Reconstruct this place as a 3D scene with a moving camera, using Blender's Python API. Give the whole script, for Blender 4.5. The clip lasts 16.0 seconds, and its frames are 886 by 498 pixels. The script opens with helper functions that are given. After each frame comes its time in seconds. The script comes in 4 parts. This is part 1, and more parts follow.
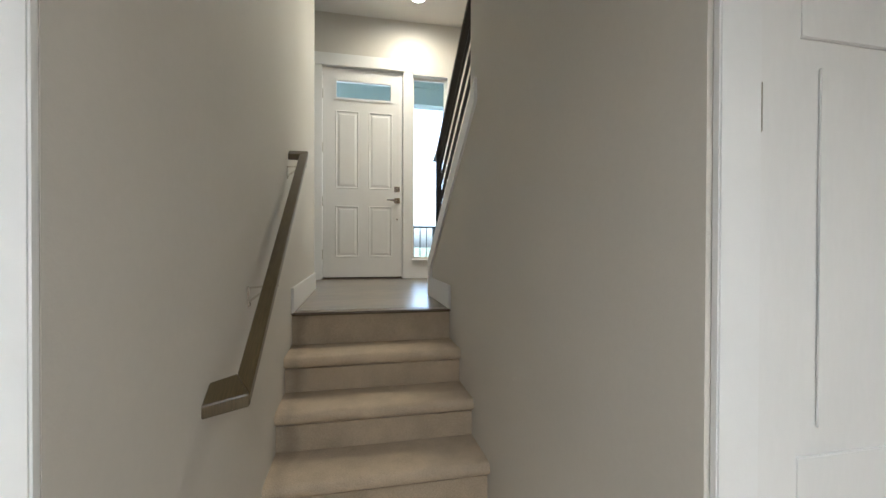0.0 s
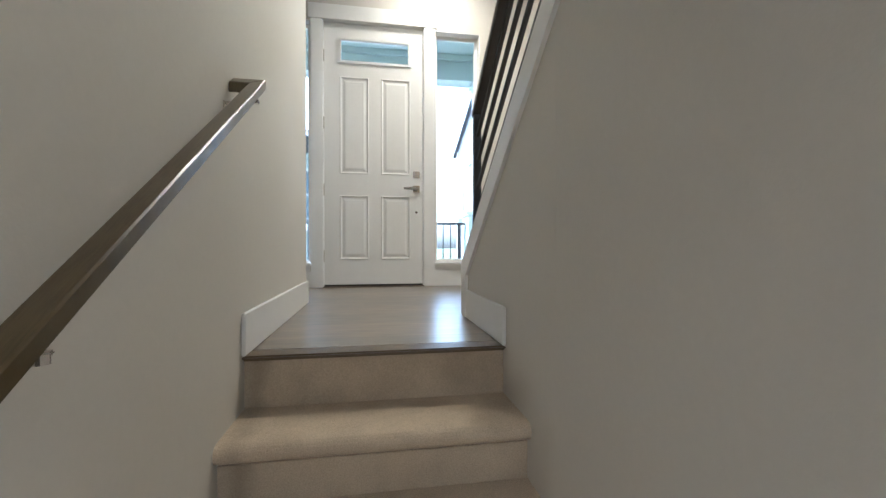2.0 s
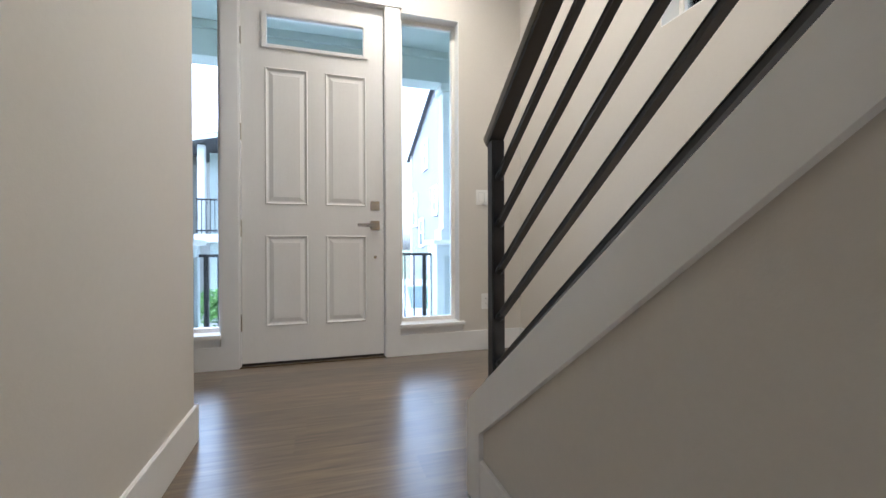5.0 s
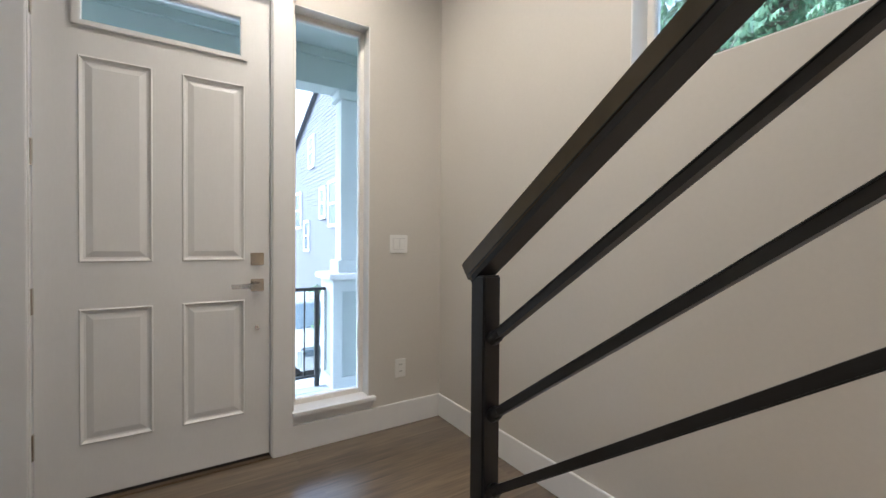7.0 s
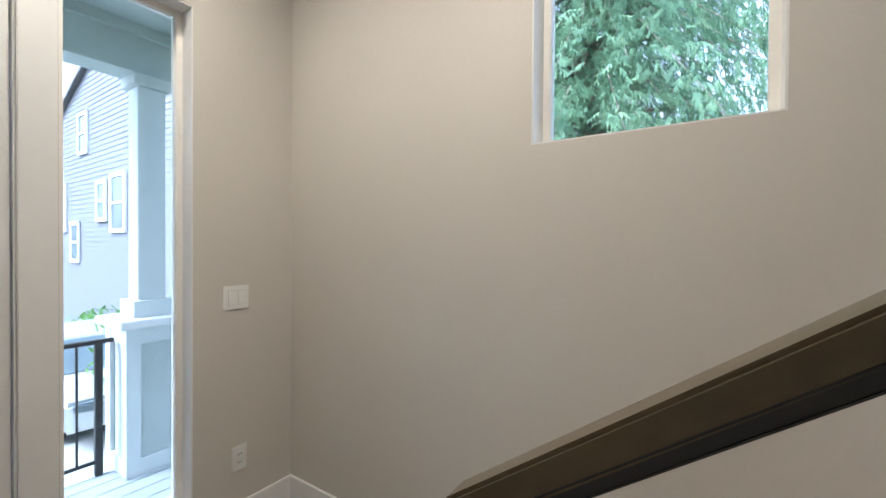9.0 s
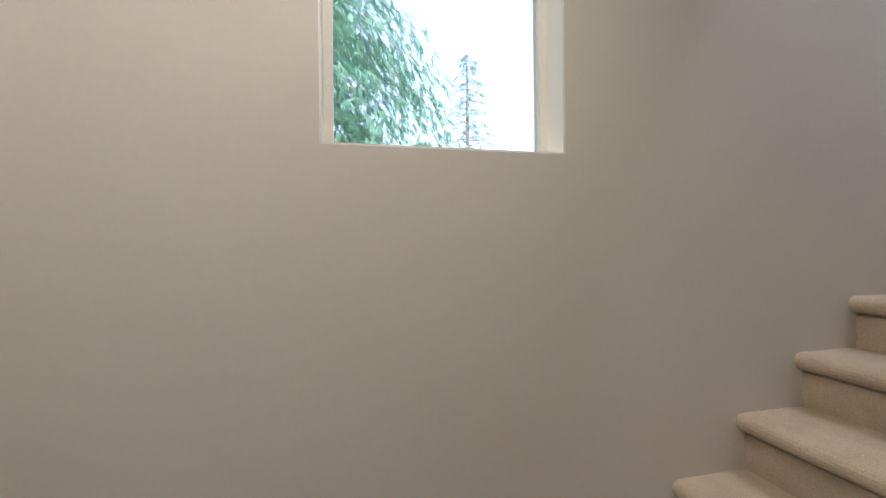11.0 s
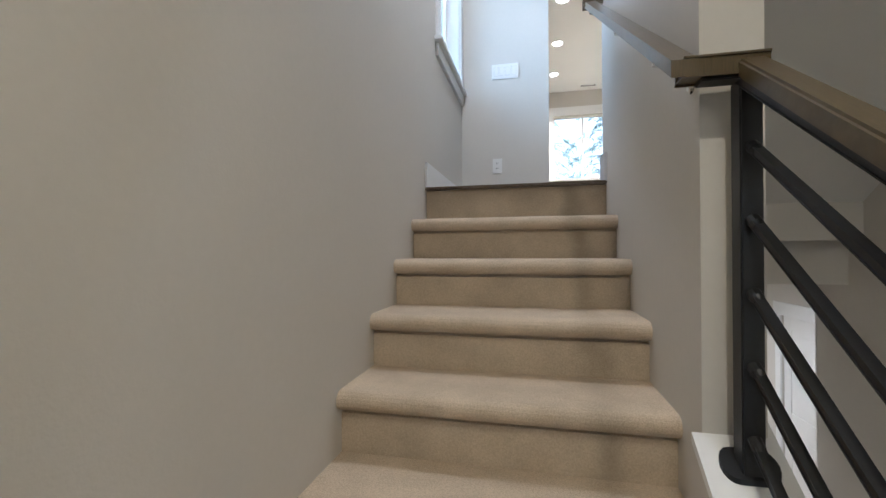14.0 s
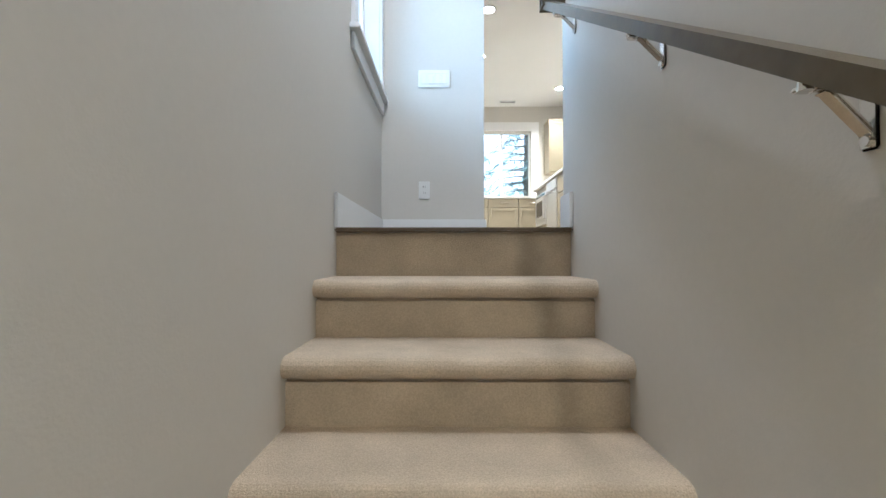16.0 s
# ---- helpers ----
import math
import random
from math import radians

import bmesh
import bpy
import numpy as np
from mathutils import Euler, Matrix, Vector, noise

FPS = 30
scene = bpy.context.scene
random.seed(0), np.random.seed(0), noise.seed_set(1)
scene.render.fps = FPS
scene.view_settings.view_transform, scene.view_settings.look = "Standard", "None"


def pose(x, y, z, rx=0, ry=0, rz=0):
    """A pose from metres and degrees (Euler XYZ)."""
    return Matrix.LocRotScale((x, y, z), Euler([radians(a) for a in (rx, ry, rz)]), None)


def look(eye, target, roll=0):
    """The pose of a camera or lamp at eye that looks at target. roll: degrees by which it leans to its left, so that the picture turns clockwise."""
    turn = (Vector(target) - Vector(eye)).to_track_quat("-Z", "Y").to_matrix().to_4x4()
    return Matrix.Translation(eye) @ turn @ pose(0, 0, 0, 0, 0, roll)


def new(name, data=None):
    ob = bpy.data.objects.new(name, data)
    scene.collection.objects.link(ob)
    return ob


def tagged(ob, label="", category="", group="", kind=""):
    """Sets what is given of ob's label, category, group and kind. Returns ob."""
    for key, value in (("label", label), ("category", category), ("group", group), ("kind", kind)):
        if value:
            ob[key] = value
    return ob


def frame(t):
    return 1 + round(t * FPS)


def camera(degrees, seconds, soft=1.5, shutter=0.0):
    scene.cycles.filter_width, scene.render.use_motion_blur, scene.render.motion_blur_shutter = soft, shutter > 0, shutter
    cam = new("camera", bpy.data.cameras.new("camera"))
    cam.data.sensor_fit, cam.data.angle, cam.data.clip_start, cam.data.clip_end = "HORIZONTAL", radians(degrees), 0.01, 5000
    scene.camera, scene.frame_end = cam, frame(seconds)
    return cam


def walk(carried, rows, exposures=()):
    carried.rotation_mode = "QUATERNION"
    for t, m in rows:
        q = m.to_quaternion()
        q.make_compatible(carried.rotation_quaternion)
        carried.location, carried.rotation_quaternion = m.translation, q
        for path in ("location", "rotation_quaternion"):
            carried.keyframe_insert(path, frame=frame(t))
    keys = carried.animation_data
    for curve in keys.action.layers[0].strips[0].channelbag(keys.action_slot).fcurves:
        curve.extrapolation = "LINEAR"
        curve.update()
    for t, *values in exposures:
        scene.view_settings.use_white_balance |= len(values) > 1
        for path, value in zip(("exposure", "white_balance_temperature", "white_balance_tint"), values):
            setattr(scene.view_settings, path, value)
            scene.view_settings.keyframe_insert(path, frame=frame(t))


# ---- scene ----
cam = camera(94.8, 16.0)
PATH = [
    (0, (0.213, 0.229, 0.393), (0.637, 2.184, 0.377), 0.2),
    (0.5, (0.239, 0.483, 0.381), (0.612, 2.448, 0.367), 0.2),
    (1, (0.251, 0.725, 0.385), (0.603, 2.693, 0.37), 0.1),
    (1.5, (0.273, 0.979, 0.365), (0.62, 2.949, 0.354), 0.1),
    (2, (0.304, 1.215, 0.377), (0.639, 3.187, 0.365), -0.0),
    (2.5, (0.314, 1.424, 0.391), (0.64, 3.397, 0.378), -0.2),
    (3, (0.314, 1.669, 0.404), (0.645, 3.641, 0.394), -0.1),
    (3.2, (0.314, 1.763, 0.423), (0.645, 3.735, 0.418), -0.1),
    (5.3, (0.364, 2.327, 0.823), (0.993, 4.226, 0.811), -0.1),
    (5.5, (0.372, 2.402, 0.855), (1.042, 4.287, 0.84), -0.0),
    (6, (0.371, 2.529, 0.967), (1.179, 4.358, 0.948), 0.1),
    (6.5, (0.376, 2.662, 1.051), (1.323, 4.423, 1.024), 0.2),
    (7, (0.385, 2.781, 1.154), (1.456, 4.47, 1.126), 0.4),
    (7.5, (0.388, 2.897, 1.206), (1.57, 4.51, 1.177), 0.5),
    (8, (0.385, 2.994, 1.313), (1.726, 4.477, 1.283), 0.7),
    (8.2, (0.392, 3.022, 1.339), (1.807, 4.436, 1.305), 0.6),
    (10.3, (0.580, 3.505, 1.497), (2.563, 3.765, 1.480), 0.0),
    (10.6, (0.622, 3.583, 1.511), (2.62, 3.515, 1.48), -0.2),
    (11, (0.73, 3.655, 1.495), (2.679, 3.208, 1.487), -0.6),
    (11.3, (0.807, 3.642, 1.504), (2.697, 2.989, 1.489), 0.0),
    (11.5, (0.859, 3.645, 1.515), (2.688, 2.837, 1.493), -0.3),
    (11.7, (0.907, 3.634, 1.508), (2.667, 2.682, 1.497), -0.0),
    (12, (0.988, 3.626, 1.515), (2.619, 2.469, 1.493), -0.1),
    (12.5, (1.099, 3.609, 1.507), (2.45, 2.134, 1.509), -0.2),
    (13, (1.177, 3.534, 1.502), (2.176, 1.801, 1.508), -0.3),
    (13.5, (1.243, 3.384, 1.509), (1.92, 1.503, 1.517), -0.3),
    (14, (1.27, 3.245, 1.526), (1.705, 1.292, 1.535), -0.3),
    (14.5, (1.316, 3.091, 1.546), (1.631, 1.116, 1.554), -0.3),
    (15, (1.389, 2.941, 1.623), (1.597, 0.952, 1.631), -0.1),
    (15.5, (1.401, 2.841, 1.707), (1.521, 0.845, 1.716), -0.4),
    (16, (1.41, 2.705, 1.752), (1.419, 0.705, 1.79), -0.0),
]
walk(cam, [(t, look(eye, target, roll)) for t, eye, target, roll in PATH], [(0.0, 3.2, 5150, 10), (1.0, 3.3, 4950, 10), (2.5, 3.45, 4900, 13), (5.5, 3.0, 5050, 17), (6.5, 2.8, 5150, 18), (8.0, 2.8, 5000, 16), (10.5, 2.58, 5300, 17), (12.5, 2.3, 5000, 14), (14.5, 2.65, 5150, 13), (16.0, 2.8, 5050, 10)])

# ---- world, sun ----
world = bpy.data.worlds.new("world")
scene.world = world
world.use_nodes = True
wn = world.node_tree.nodes
sky = wn.new("ShaderNodeTexSky")
sky.sky_type, sky.sun_disc = "NISHITA", False
sky.sun_elevation, sky.sun_rotation = radians(52), radians(285)
sky.air_density, sky.dust_density, sky.ozone_density = 1.0, 4.0, 1.0
grey = wn.new("ShaderNodeHueSaturation")
grey.inputs["Saturation"].default_value = 0.35
world.node_tree.links.new(sky.outputs[0], grey.inputs["Color"])
world.node_tree.links.new(grey.outputs[0], wn["Background"].inputs[0])
wn["Background"].inputs[1].default_value = 0.15
sun = new("sun", bpy.data.lights.new("sun", "SUN"))
sun.data.energy, sun.data.angle, sun.data.color = 1.2, radians(30), (1.0, 0.97, 0.92)
sun.matrix_world = look((-15, 4, 20), (0, 0, 0))


# ---- materials ----
def material(name, colour, rough=0.6, metal=0.0, grain=0.0, scale=40.0, bump=0.0, bump_scale=200.0, stretch=(1, 1, 1),
             second=0.0, second_scale=2.0, rough_vary=0.0, per_object=0.0, coat=0.0):
    """A painted or natural surface: fine grain, large blotches, fine relief."""
    m = bpy.data.materials.new(name)
    m.use_nodes = True
    n, l = m.node_tree.nodes, m.node_tree.links
    b = n["Principled BSDF"]
    b.inputs["Roughness"].default_value, b.inputs["Metallic"].default_value = rough, metal
    b.inputs["Coat Weight"].default_value = coat
    co = n.new("ShaderNodeTexCoord")
    mp = n.new("ShaderNodeMapping")
    mp.inputs["Scale"].default_value = stretch
    l.new(co.outputs["Object"], mp.inputs[0])
    base = n.new("ShaderNodeRGB")
    base.outputs[0].default_value = (*colour, 1)
    last = base.outputs[0]

    def vary(src, amount, sc, detail):
        t = n.new("ShaderNodeTexNoise")
        t.inputs["Scale"].default_value, t.inputs["Detail"].default_value = sc, detail
        l.new(mp.outputs[0], t.inputs["Vector"])
        r = n.new("ShaderNodeMapRange")
        r.inputs["From Min"].default_value, r.inputs["From Max"].default_value = 0.3, 0.7
        r.inputs["To Min"].default_value, r.inputs["To Max"].default_value = 1 - amount, 1 + amount
        l.new(t.outputs[0], r.inputs[0])
        h = n.new("ShaderNodeHueSaturation")
        l.new(r.outputs[0], h.inputs["Value"])
        l.new(src, h.inputs["Color"])
        return h.outputs[0], t
    if grain:
        last, _ = vary(last, grain, scale, 6)
    if second:
        last, blot = vary(last, second, second_scale, 3)
    if per_object:
        oi = n.new("ShaderNodeObjectInfo")
        r = n.new("ShaderNodeMapRange")
        r.inputs["To Min"].default_value, r.inputs["To Max"].default_value = 1 - per_object, 1 + per_object
        l.new(oi.outputs["Random"], r.inputs[0])
        h = n.new("ShaderNodeHueSaturation")
        l.new(r.outputs[0], h.inputs["Value"])
        l.new(last, h.inputs["Color"])
        last = h.outputs[0]
    l.new(last, b.inputs["Base Color"])
    if rough_vary:
        t = n.new("ShaderNodeTexNoise")
        t.inputs["Scale"].default_value = 6
        l.new(mp.outputs[0], t.inputs["Vector"])
        r = n.new("ShaderNodeMapRange")
        r.inputs["To Min"].default_value, r.inputs["To Max"].default_value = rough - rough_vary, rough + rough_vary
        l.new(t.outputs[0], r.inputs[0])
        l.new(r.outputs[0], b.inputs["Roughness"])
    if bump:
        t = n.new("ShaderNodeTexNoise")
        t.inputs["Scale"].default_value, t.inputs["Detail"].default_value = bump_scale, 4
        l.new(mp.outputs[0], t.inputs["Vector"])
        u = n.new("ShaderNodeBump")
        u.inputs["Strength"].default_value, u.inputs["Distance"].default_value = bump, 0.004
        l.new(t.outputs[0], u.inputs["Height"])
        l.new(u.outputs[0], b.inputs["Normal"])
    return m


def emitter(name, colour, strength):
    m = bpy.data.materials.new(name)
    m.use_nodes = True
    b = m.node_tree.nodes["Principled BSDF"]
    b.inputs["Base Color"].default_value = (*colour, 1)
    b.inputs["Emission Color"].default_value = (*colour, 1)
    b.inputs["Emission Strength"].default_value = strength
    return m


def glass_material(name):
    m = bpy.data.materials.new(name)
    m.use_nodes = True
    n, l = m.node_tree.nodes, m.node_tree.links
    n.remove(n["Principled BSDF"])
    clear = n.new("ShaderNodeBsdfTransparent")
    clear.inputs[0].default_value = (0.86, 0.90, 0.89, 1)
    shine = n.new("ShaderNodeBsdfGlossy")
    shine.inputs["Roughness"].default_value = 0.02
    fr = n.new("ShaderNodeFresnel")
    fr.inputs[0].default_value = 1.45
    mix = n.new("ShaderNodeMixShader")
    l.new(fr.outputs[0], mix.inputs[0])
    l.new(clear.outputs[0], mix.inputs[1])
    l.new(shine.outputs[0], mix.inputs[2])
    l.new(mix.outputs[0], n["Material Output"].inputs[0])
    return m


WALL = material("wall_paint", (0.60, 0.573, 0.522), 0.75, grain=0.012, scale=60, second=0.02, second_scale=1.3, bump=0.10, bump_scale=160)
CEIL = material("ceiling_paint", (0.72, 0.71, 0.69), 0.85, second=0.015, bump=0.12, bump_scale=140)
TRIM = material("white_trim_paint", (0.78, 0.78, 0.77), 0.38, grain=0.01, scale=30, second=0.015, bump=0.03, bump_scale=90)
DOORP = material("white_door_paint", (0.76, 0.755, 0.74), 0.36, grain=0.012, scale=25, second=0.015, bump=0.04, bump_scale=120, stretch=(4, 4, 1))
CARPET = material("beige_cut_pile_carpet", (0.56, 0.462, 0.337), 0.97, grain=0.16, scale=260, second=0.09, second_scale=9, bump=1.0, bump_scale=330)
# the tread carpet again, darkened: shade of the upright faces put into the colour
RISER_SHADED = material("beige_riser_carpet_shaded", (0.50, 0.413, 0.298), 0.97, grain=0.12, scale=220, second=0.12, second_scale=7, bump=0.9, bump_scale=330, stretch=(1, 1, 1))
def dark_streak(m, centre, width, depth):
    """Darkens a soft uneven streak up the flight, at one place across it."""
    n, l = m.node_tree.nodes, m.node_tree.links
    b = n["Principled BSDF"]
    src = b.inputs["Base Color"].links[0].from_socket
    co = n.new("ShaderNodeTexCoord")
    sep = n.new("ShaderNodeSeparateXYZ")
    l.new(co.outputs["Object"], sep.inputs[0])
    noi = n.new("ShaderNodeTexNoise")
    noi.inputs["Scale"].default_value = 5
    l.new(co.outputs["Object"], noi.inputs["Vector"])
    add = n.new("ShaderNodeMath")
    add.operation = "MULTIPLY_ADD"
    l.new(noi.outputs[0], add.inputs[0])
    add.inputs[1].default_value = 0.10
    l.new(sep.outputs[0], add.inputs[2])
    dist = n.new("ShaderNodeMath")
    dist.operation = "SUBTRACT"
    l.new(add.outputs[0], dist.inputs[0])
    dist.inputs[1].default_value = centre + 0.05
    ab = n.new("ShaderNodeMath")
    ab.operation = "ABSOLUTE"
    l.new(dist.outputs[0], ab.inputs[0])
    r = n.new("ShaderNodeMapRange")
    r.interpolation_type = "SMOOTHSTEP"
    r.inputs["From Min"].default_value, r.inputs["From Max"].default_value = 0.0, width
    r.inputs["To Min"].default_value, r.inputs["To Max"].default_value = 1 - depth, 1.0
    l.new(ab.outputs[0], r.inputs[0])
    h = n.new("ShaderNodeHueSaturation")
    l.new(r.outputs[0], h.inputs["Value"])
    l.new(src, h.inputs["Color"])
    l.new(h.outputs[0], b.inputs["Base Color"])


for m_, d_ in ((CARPET, 0.18), (RISER_SHADED, 0.28)):
    dark_streak(m_, 1.085, 0.075, d_)
    dark_streak(m_, -0.09, 0.06, d_)
PLANK = material("brown_wood_plank", (0.120, 0.086, 0.050), 0.34, grain=0.30, scale=5, stretch=(1.0, 14, 14), second=0.18, second_scale=2.0, bump=0.012, bump_scale=30, rough_vary=0.05, per_object=0.22, coat=1.0)
PLANK.node_tree.nodes["Principled BSDF"].inputs["Coat Roughness"].default_value = 0.25
PLANK.node_tree.nodes["Principled BSDF"].inputs["Coat IOR"].default_value = 1.7
NOSING = material("dark_wood_nosing", (0.105, 0.073, 0.042), 0.35, grain=0.2, scale=14, stretch=(1.2, 14, 14), bump=0.1, bump_scale=60)
RAILW = material("brown_stained_handrail", (0.088, 0.064, 0.030), 0.30, grain=0.22, scale=20, stretch=(16, 1.2, 1.2), second=0.08, bump=0.06, bump_scale=70, coat=0.2)
BLACK = material("black_powder_coated_steel", (0.014, 0.015, 0.017), 0.42, grain=0.1, scale=90, bump=0.08, bump_scale=300)
NICKEL = material("satin_nickel", (0.74, 0.71, 0.66), 0.16, 1.0, grain=0.05, scale=60, rough_vary=0.06)
PLASTIC = material("white_plastic", (0.80, 0.80, 0.78), 0.32, grain=0.008, scale=30)
DARK = material("dark_slot", (0.03, 0.03, 0.03), 0.7, grain=0.1)
SEAM = material("grey_plastic_seam", (0.42, 0.42, 0.41), 0.6, grain=0.05)
VINYL = material("almond_vinyl_frame", (0.82, 0.80, 0.75), 0.42, grain=0.015, scale=40, second=0.02)
GLASS = glass_material("window_glass")
LAMP = emitter("warm_lamp_lens", (1.0, 0.90, 0.76), 6.0)


# ---- building helpers ----
def box(bm, x0, x1, y0, y1, z0, z1, bevel=0.0):
    """A box into bm, with its edges rounded where asked."""
    made = bmesh.ops.create_cube(bm, size=1)["verts"]
    for v in made:
        v.co = Vector(((x0 + x1) / 2 + v.co.x * (x1 - x0), (y0 + y1) / 2 + v.co.y * (y1 - y0), (z0 + z1) / 2 + v.co.z * (z1 - z0)))
    if bevel:
        edges = list({e for v in made for e in v.link_edges})
        bmesh.ops.bevel(bm, geom=edges, offset=bevel, segments=2, affect="EDGES", clamp_overlap=True)
    return bm


def tube(bm, a, b, r, sides=14, r2=None):
    """A rod from a to b."""
    a, b = Vector(a), Vector(b)
    m = Matrix.Translation((a + b) / 2) @ (b - a).to_track_quat("Z", "Y").to_matrix().to_4x4()
    bmesh.ops.create_cone(bm, cap_ends=True, segments=sides, radius1=r, radius2=r if r2 is None else r2, depth=(b - a).length, matrix=m)
    return bm


def beam(bm, a, b, wide, tall, bevel=0.0):
    """A square bar whose centre line runs from a to b, its sides upright."""
    a, b = Vector(a), Vector(b)
    way = (b - a).normalized()
    side = way.cross(Vector((0, 0, 1)))
    side = side.normalized() if side.length > 1e-4 else Vector((1, 0, 0))
    up = side.cross(way).normalized()
    made = bmesh.ops.create_cube(bm, size=1)["verts"]
    mid, length = (a + b) / 2, (b - a).length
    for v in made:
        c = v.co.copy()
        v.co = mid + way * c.x * length + side * c.y * wide + up * c.z * tall
    if bevel:
        edges = list({e for v in made for e in v.link_edges})
        bmesh.ops.bevel(bm, geom=edges, offset=bevel, segments=2, affect="EDGES", clamp_overlap=True)
    return bm


def prism(bm, profile, x0, x1, axis="x"):
    """Extrudes a closed outline along an axis. x: outline (y, z); y: outline (x, z); z: outline (x, y)."""
    def place(p, w):
        return {"x": (w, p[0], p[1]), "y": (p[0], w, p[1]), "z": (p[0], p[1], w)}[axis]
    a = [bm.verts.new(place(p, x0)) for p in profile]
    b = [bm.verts.new(place(p, x1)) for p in profile]
    faces = [bm.faces.new(a), bm.faces.new(list(reversed(b)))]
    for i in range(len(a)):
        k = (i + 1) % len(a)
        faces.append(bm.faces.new((a[i], b[i], b[k], a[k])))
    bmesh.ops.recalc_face_normals(bm, faces=faces)
    return bm


def thing(name, at, label, category, group="", kind=""):
    ob = new(name)
    ob.location = at
    return tagged(ob, label, category, group, kind)


def part(name, bm, mat, parent=None, label="", smooth=False):
    me = bpy.data.meshes.new(name)
    bm.to_mesh(me)
    bm.free()
    if smooth:
        for p in me.polygons:
            p.use_smooth = True
    me.materials.append(mat)
    ob = new(name, me)
    if parent is not None:
        ob.parent = parent
        if parent.type == "EMPTY":
            ob.matrix_parent_inverse = Matrix.Translation(-Vector(parent.location))
    if label:
        ob["label"] = label
    return ob


def B():
    return bmesh.new()


def structure(name, bm, mat, label, category=""):
    return tagged(part(name, bm, mat), label, category or name.split("_")[0], "", "structure")


def wall(name, axis, a0, a1, b0, b1, z0, z1, holes=(), mat=None, label="", bm=None):
    """A wall along x or y with openings (a0, a1, z0, z1) cut right through it: outer faces only."""
    own = bm is None
    bm = B() if own else bm
    A = sorted({a0, a1, *[h[0] for h in holes], *[h[1] for h in holes]})
    Z = sorted({z0, z1, *[h[2] for h in holes], *[h[3] for h in holes]})
    A, Z = [a for a in A if a0 <= a <= a1], [z for z in Z if z0 <= z <= z1]

    def solid(i, k):
        if not (0 <= i < len(A) - 1 and 0 <= k < len(Z) - 1):
            return False
        a, z = (A[i] + A[i + 1]) / 2, (Z[k] + Z[k + 1]) / 2
        return not any(h[0] < a < h[1] and h[2] < z < h[3] for h in holes)
    cache = {}

    def vert(a, b, z):
        key = (round(a, 5), round(b, 5), round(z, 5))
        if key not in cache:
            cache[key] = bm.verts.new((a, b, z) if axis == "x" else (b, a, z))
        return cache[key]
    faces = []
    for i in range(len(A) - 1):
        for k in range(len(Z) - 1):
            if not solid(i, k):
                continue
            p, q, r, s = A[i], A[i + 1], Z[k], Z[k + 1]
            for b in (b0, b1):
                faces.append(bm.faces.new([vert(p, b, r), vert(q, b, r), vert(q, b, s), vert(p, b, s)]))
            for near, line in ((solid(i - 1, k), [(p, r), (p, s)]), (solid(i + 1, k), [(q, r), (q, s)]),
                               (solid(i, k - 1), [(p, r), (q, r)]), (solid(i, k + 1), [(p, s), (q, s)])):
                if not near:
                    (u, v), (w, x) = line
                    faces.append(bm.faces.new([vert(u, b0, v), vert(w, b0, x), vert(w, b1, x), vert(u, b1, v)]))
    bmesh.ops.recalc_face_normals(bm, faces=faces)
    return structure(name, bm, mat or WALL, label, "wall") if own else bm


def skirting(name, runs, label="white painted flat baseboard along the wall foot"):
    """Baseboard: each run (x0, x1, y0, y1, z) is a board."""
    bm = B()
    for x0, x1, y0, y1, z, h in runs:
        box(bm, x0, x1, y0, y1, z, z + h, 0.003)
    return structure(name, bm, TRIM, label, "baseboard")


# ---- plan ----
LEFT, MID0, MID1, RIGHT = -0.143, 0.800, 0.922, 1.831   # stair walls
FRONT = 5.097                                            # inner face of the door wall
LOW, TOP = -1.14, 1.864                                  # lower and upper floor
CEIL1, CEIL2 = 3.07, 4.57                                # foyer and upper ceiling
EDGE1, EDGE2 = 2.700, 1.160                              # floor edges at the flights
RISE1, RUN1, RISE2, RUN2 = 0.190, 0.255, 0.1864, 0.2503
ENDL, KNEE0, KNEE1 = 4.066, 2.276, 3.440                 # left wall end, knee wall from and to
KITCH = -4.90

# walls
wall("wall_left", "y", 0.79, ENDL, LEFT - 0.12, LEFT, LOW, CEIL1, label="greige painted wall along the lower flight")
wall("wall_nook", "x", -1.32, LEFT - 0.12, ENDL - 0.12, ENDL, 0, CEIL1, label="greige painted return wall of the entry")
wall("wall_west", "y", ENDL - 0.12, 5.25, -1.44, -1.32, 0, CEIL1, label="greige painted side wall of the entry")
DOOR = (-0.166, 0.786, -0.02, 2.472)
SIDE_R, SIDE_L = (0.885, 1.327, 0.222, 2.449), (-0.707, -0.265, 0.222, 2.449)
wall("wall_front", "x", -1.44, RIGHT, FRONT, 5.25, -0.25, CEIL1 + 0.2, (DOOR, SIDE_R, SIDE_L), label="greige painted entry wall with door and sidelights")
UPW, W2 = (3.025, 3.728, 1.767, 2.95), (0.10, 0.815, 2.79, 4.10)
wall("wall_right", "y", -5.1, 5.25, RIGHT, RIGHT + 0.165, LOW, CEIL2 + 0.2, (UPW, W2), label="greige painted outer wall beside the upper flight")
bm = B()
kz = lambda y: 0.286 + 0.730 * (KNEE1 - y)               # top of the knee wall's cap
wall("", "y", 0.91, KNEE0, MID0, MID1, LOW, CEIL2, ((0.90, 1.03, TOP, CEIL2 + 0.1),), bm=bm)
prism(bm, [(KNEE0 + 0.0005, LOW), (KNEE1 - 0.015, LOW), (KNEE1 - 0.015, kz(KNEE1) - 0.03), (KNEE0 + 0.0005, kz(KNEE0) - 0.02)], MID0, MID1)
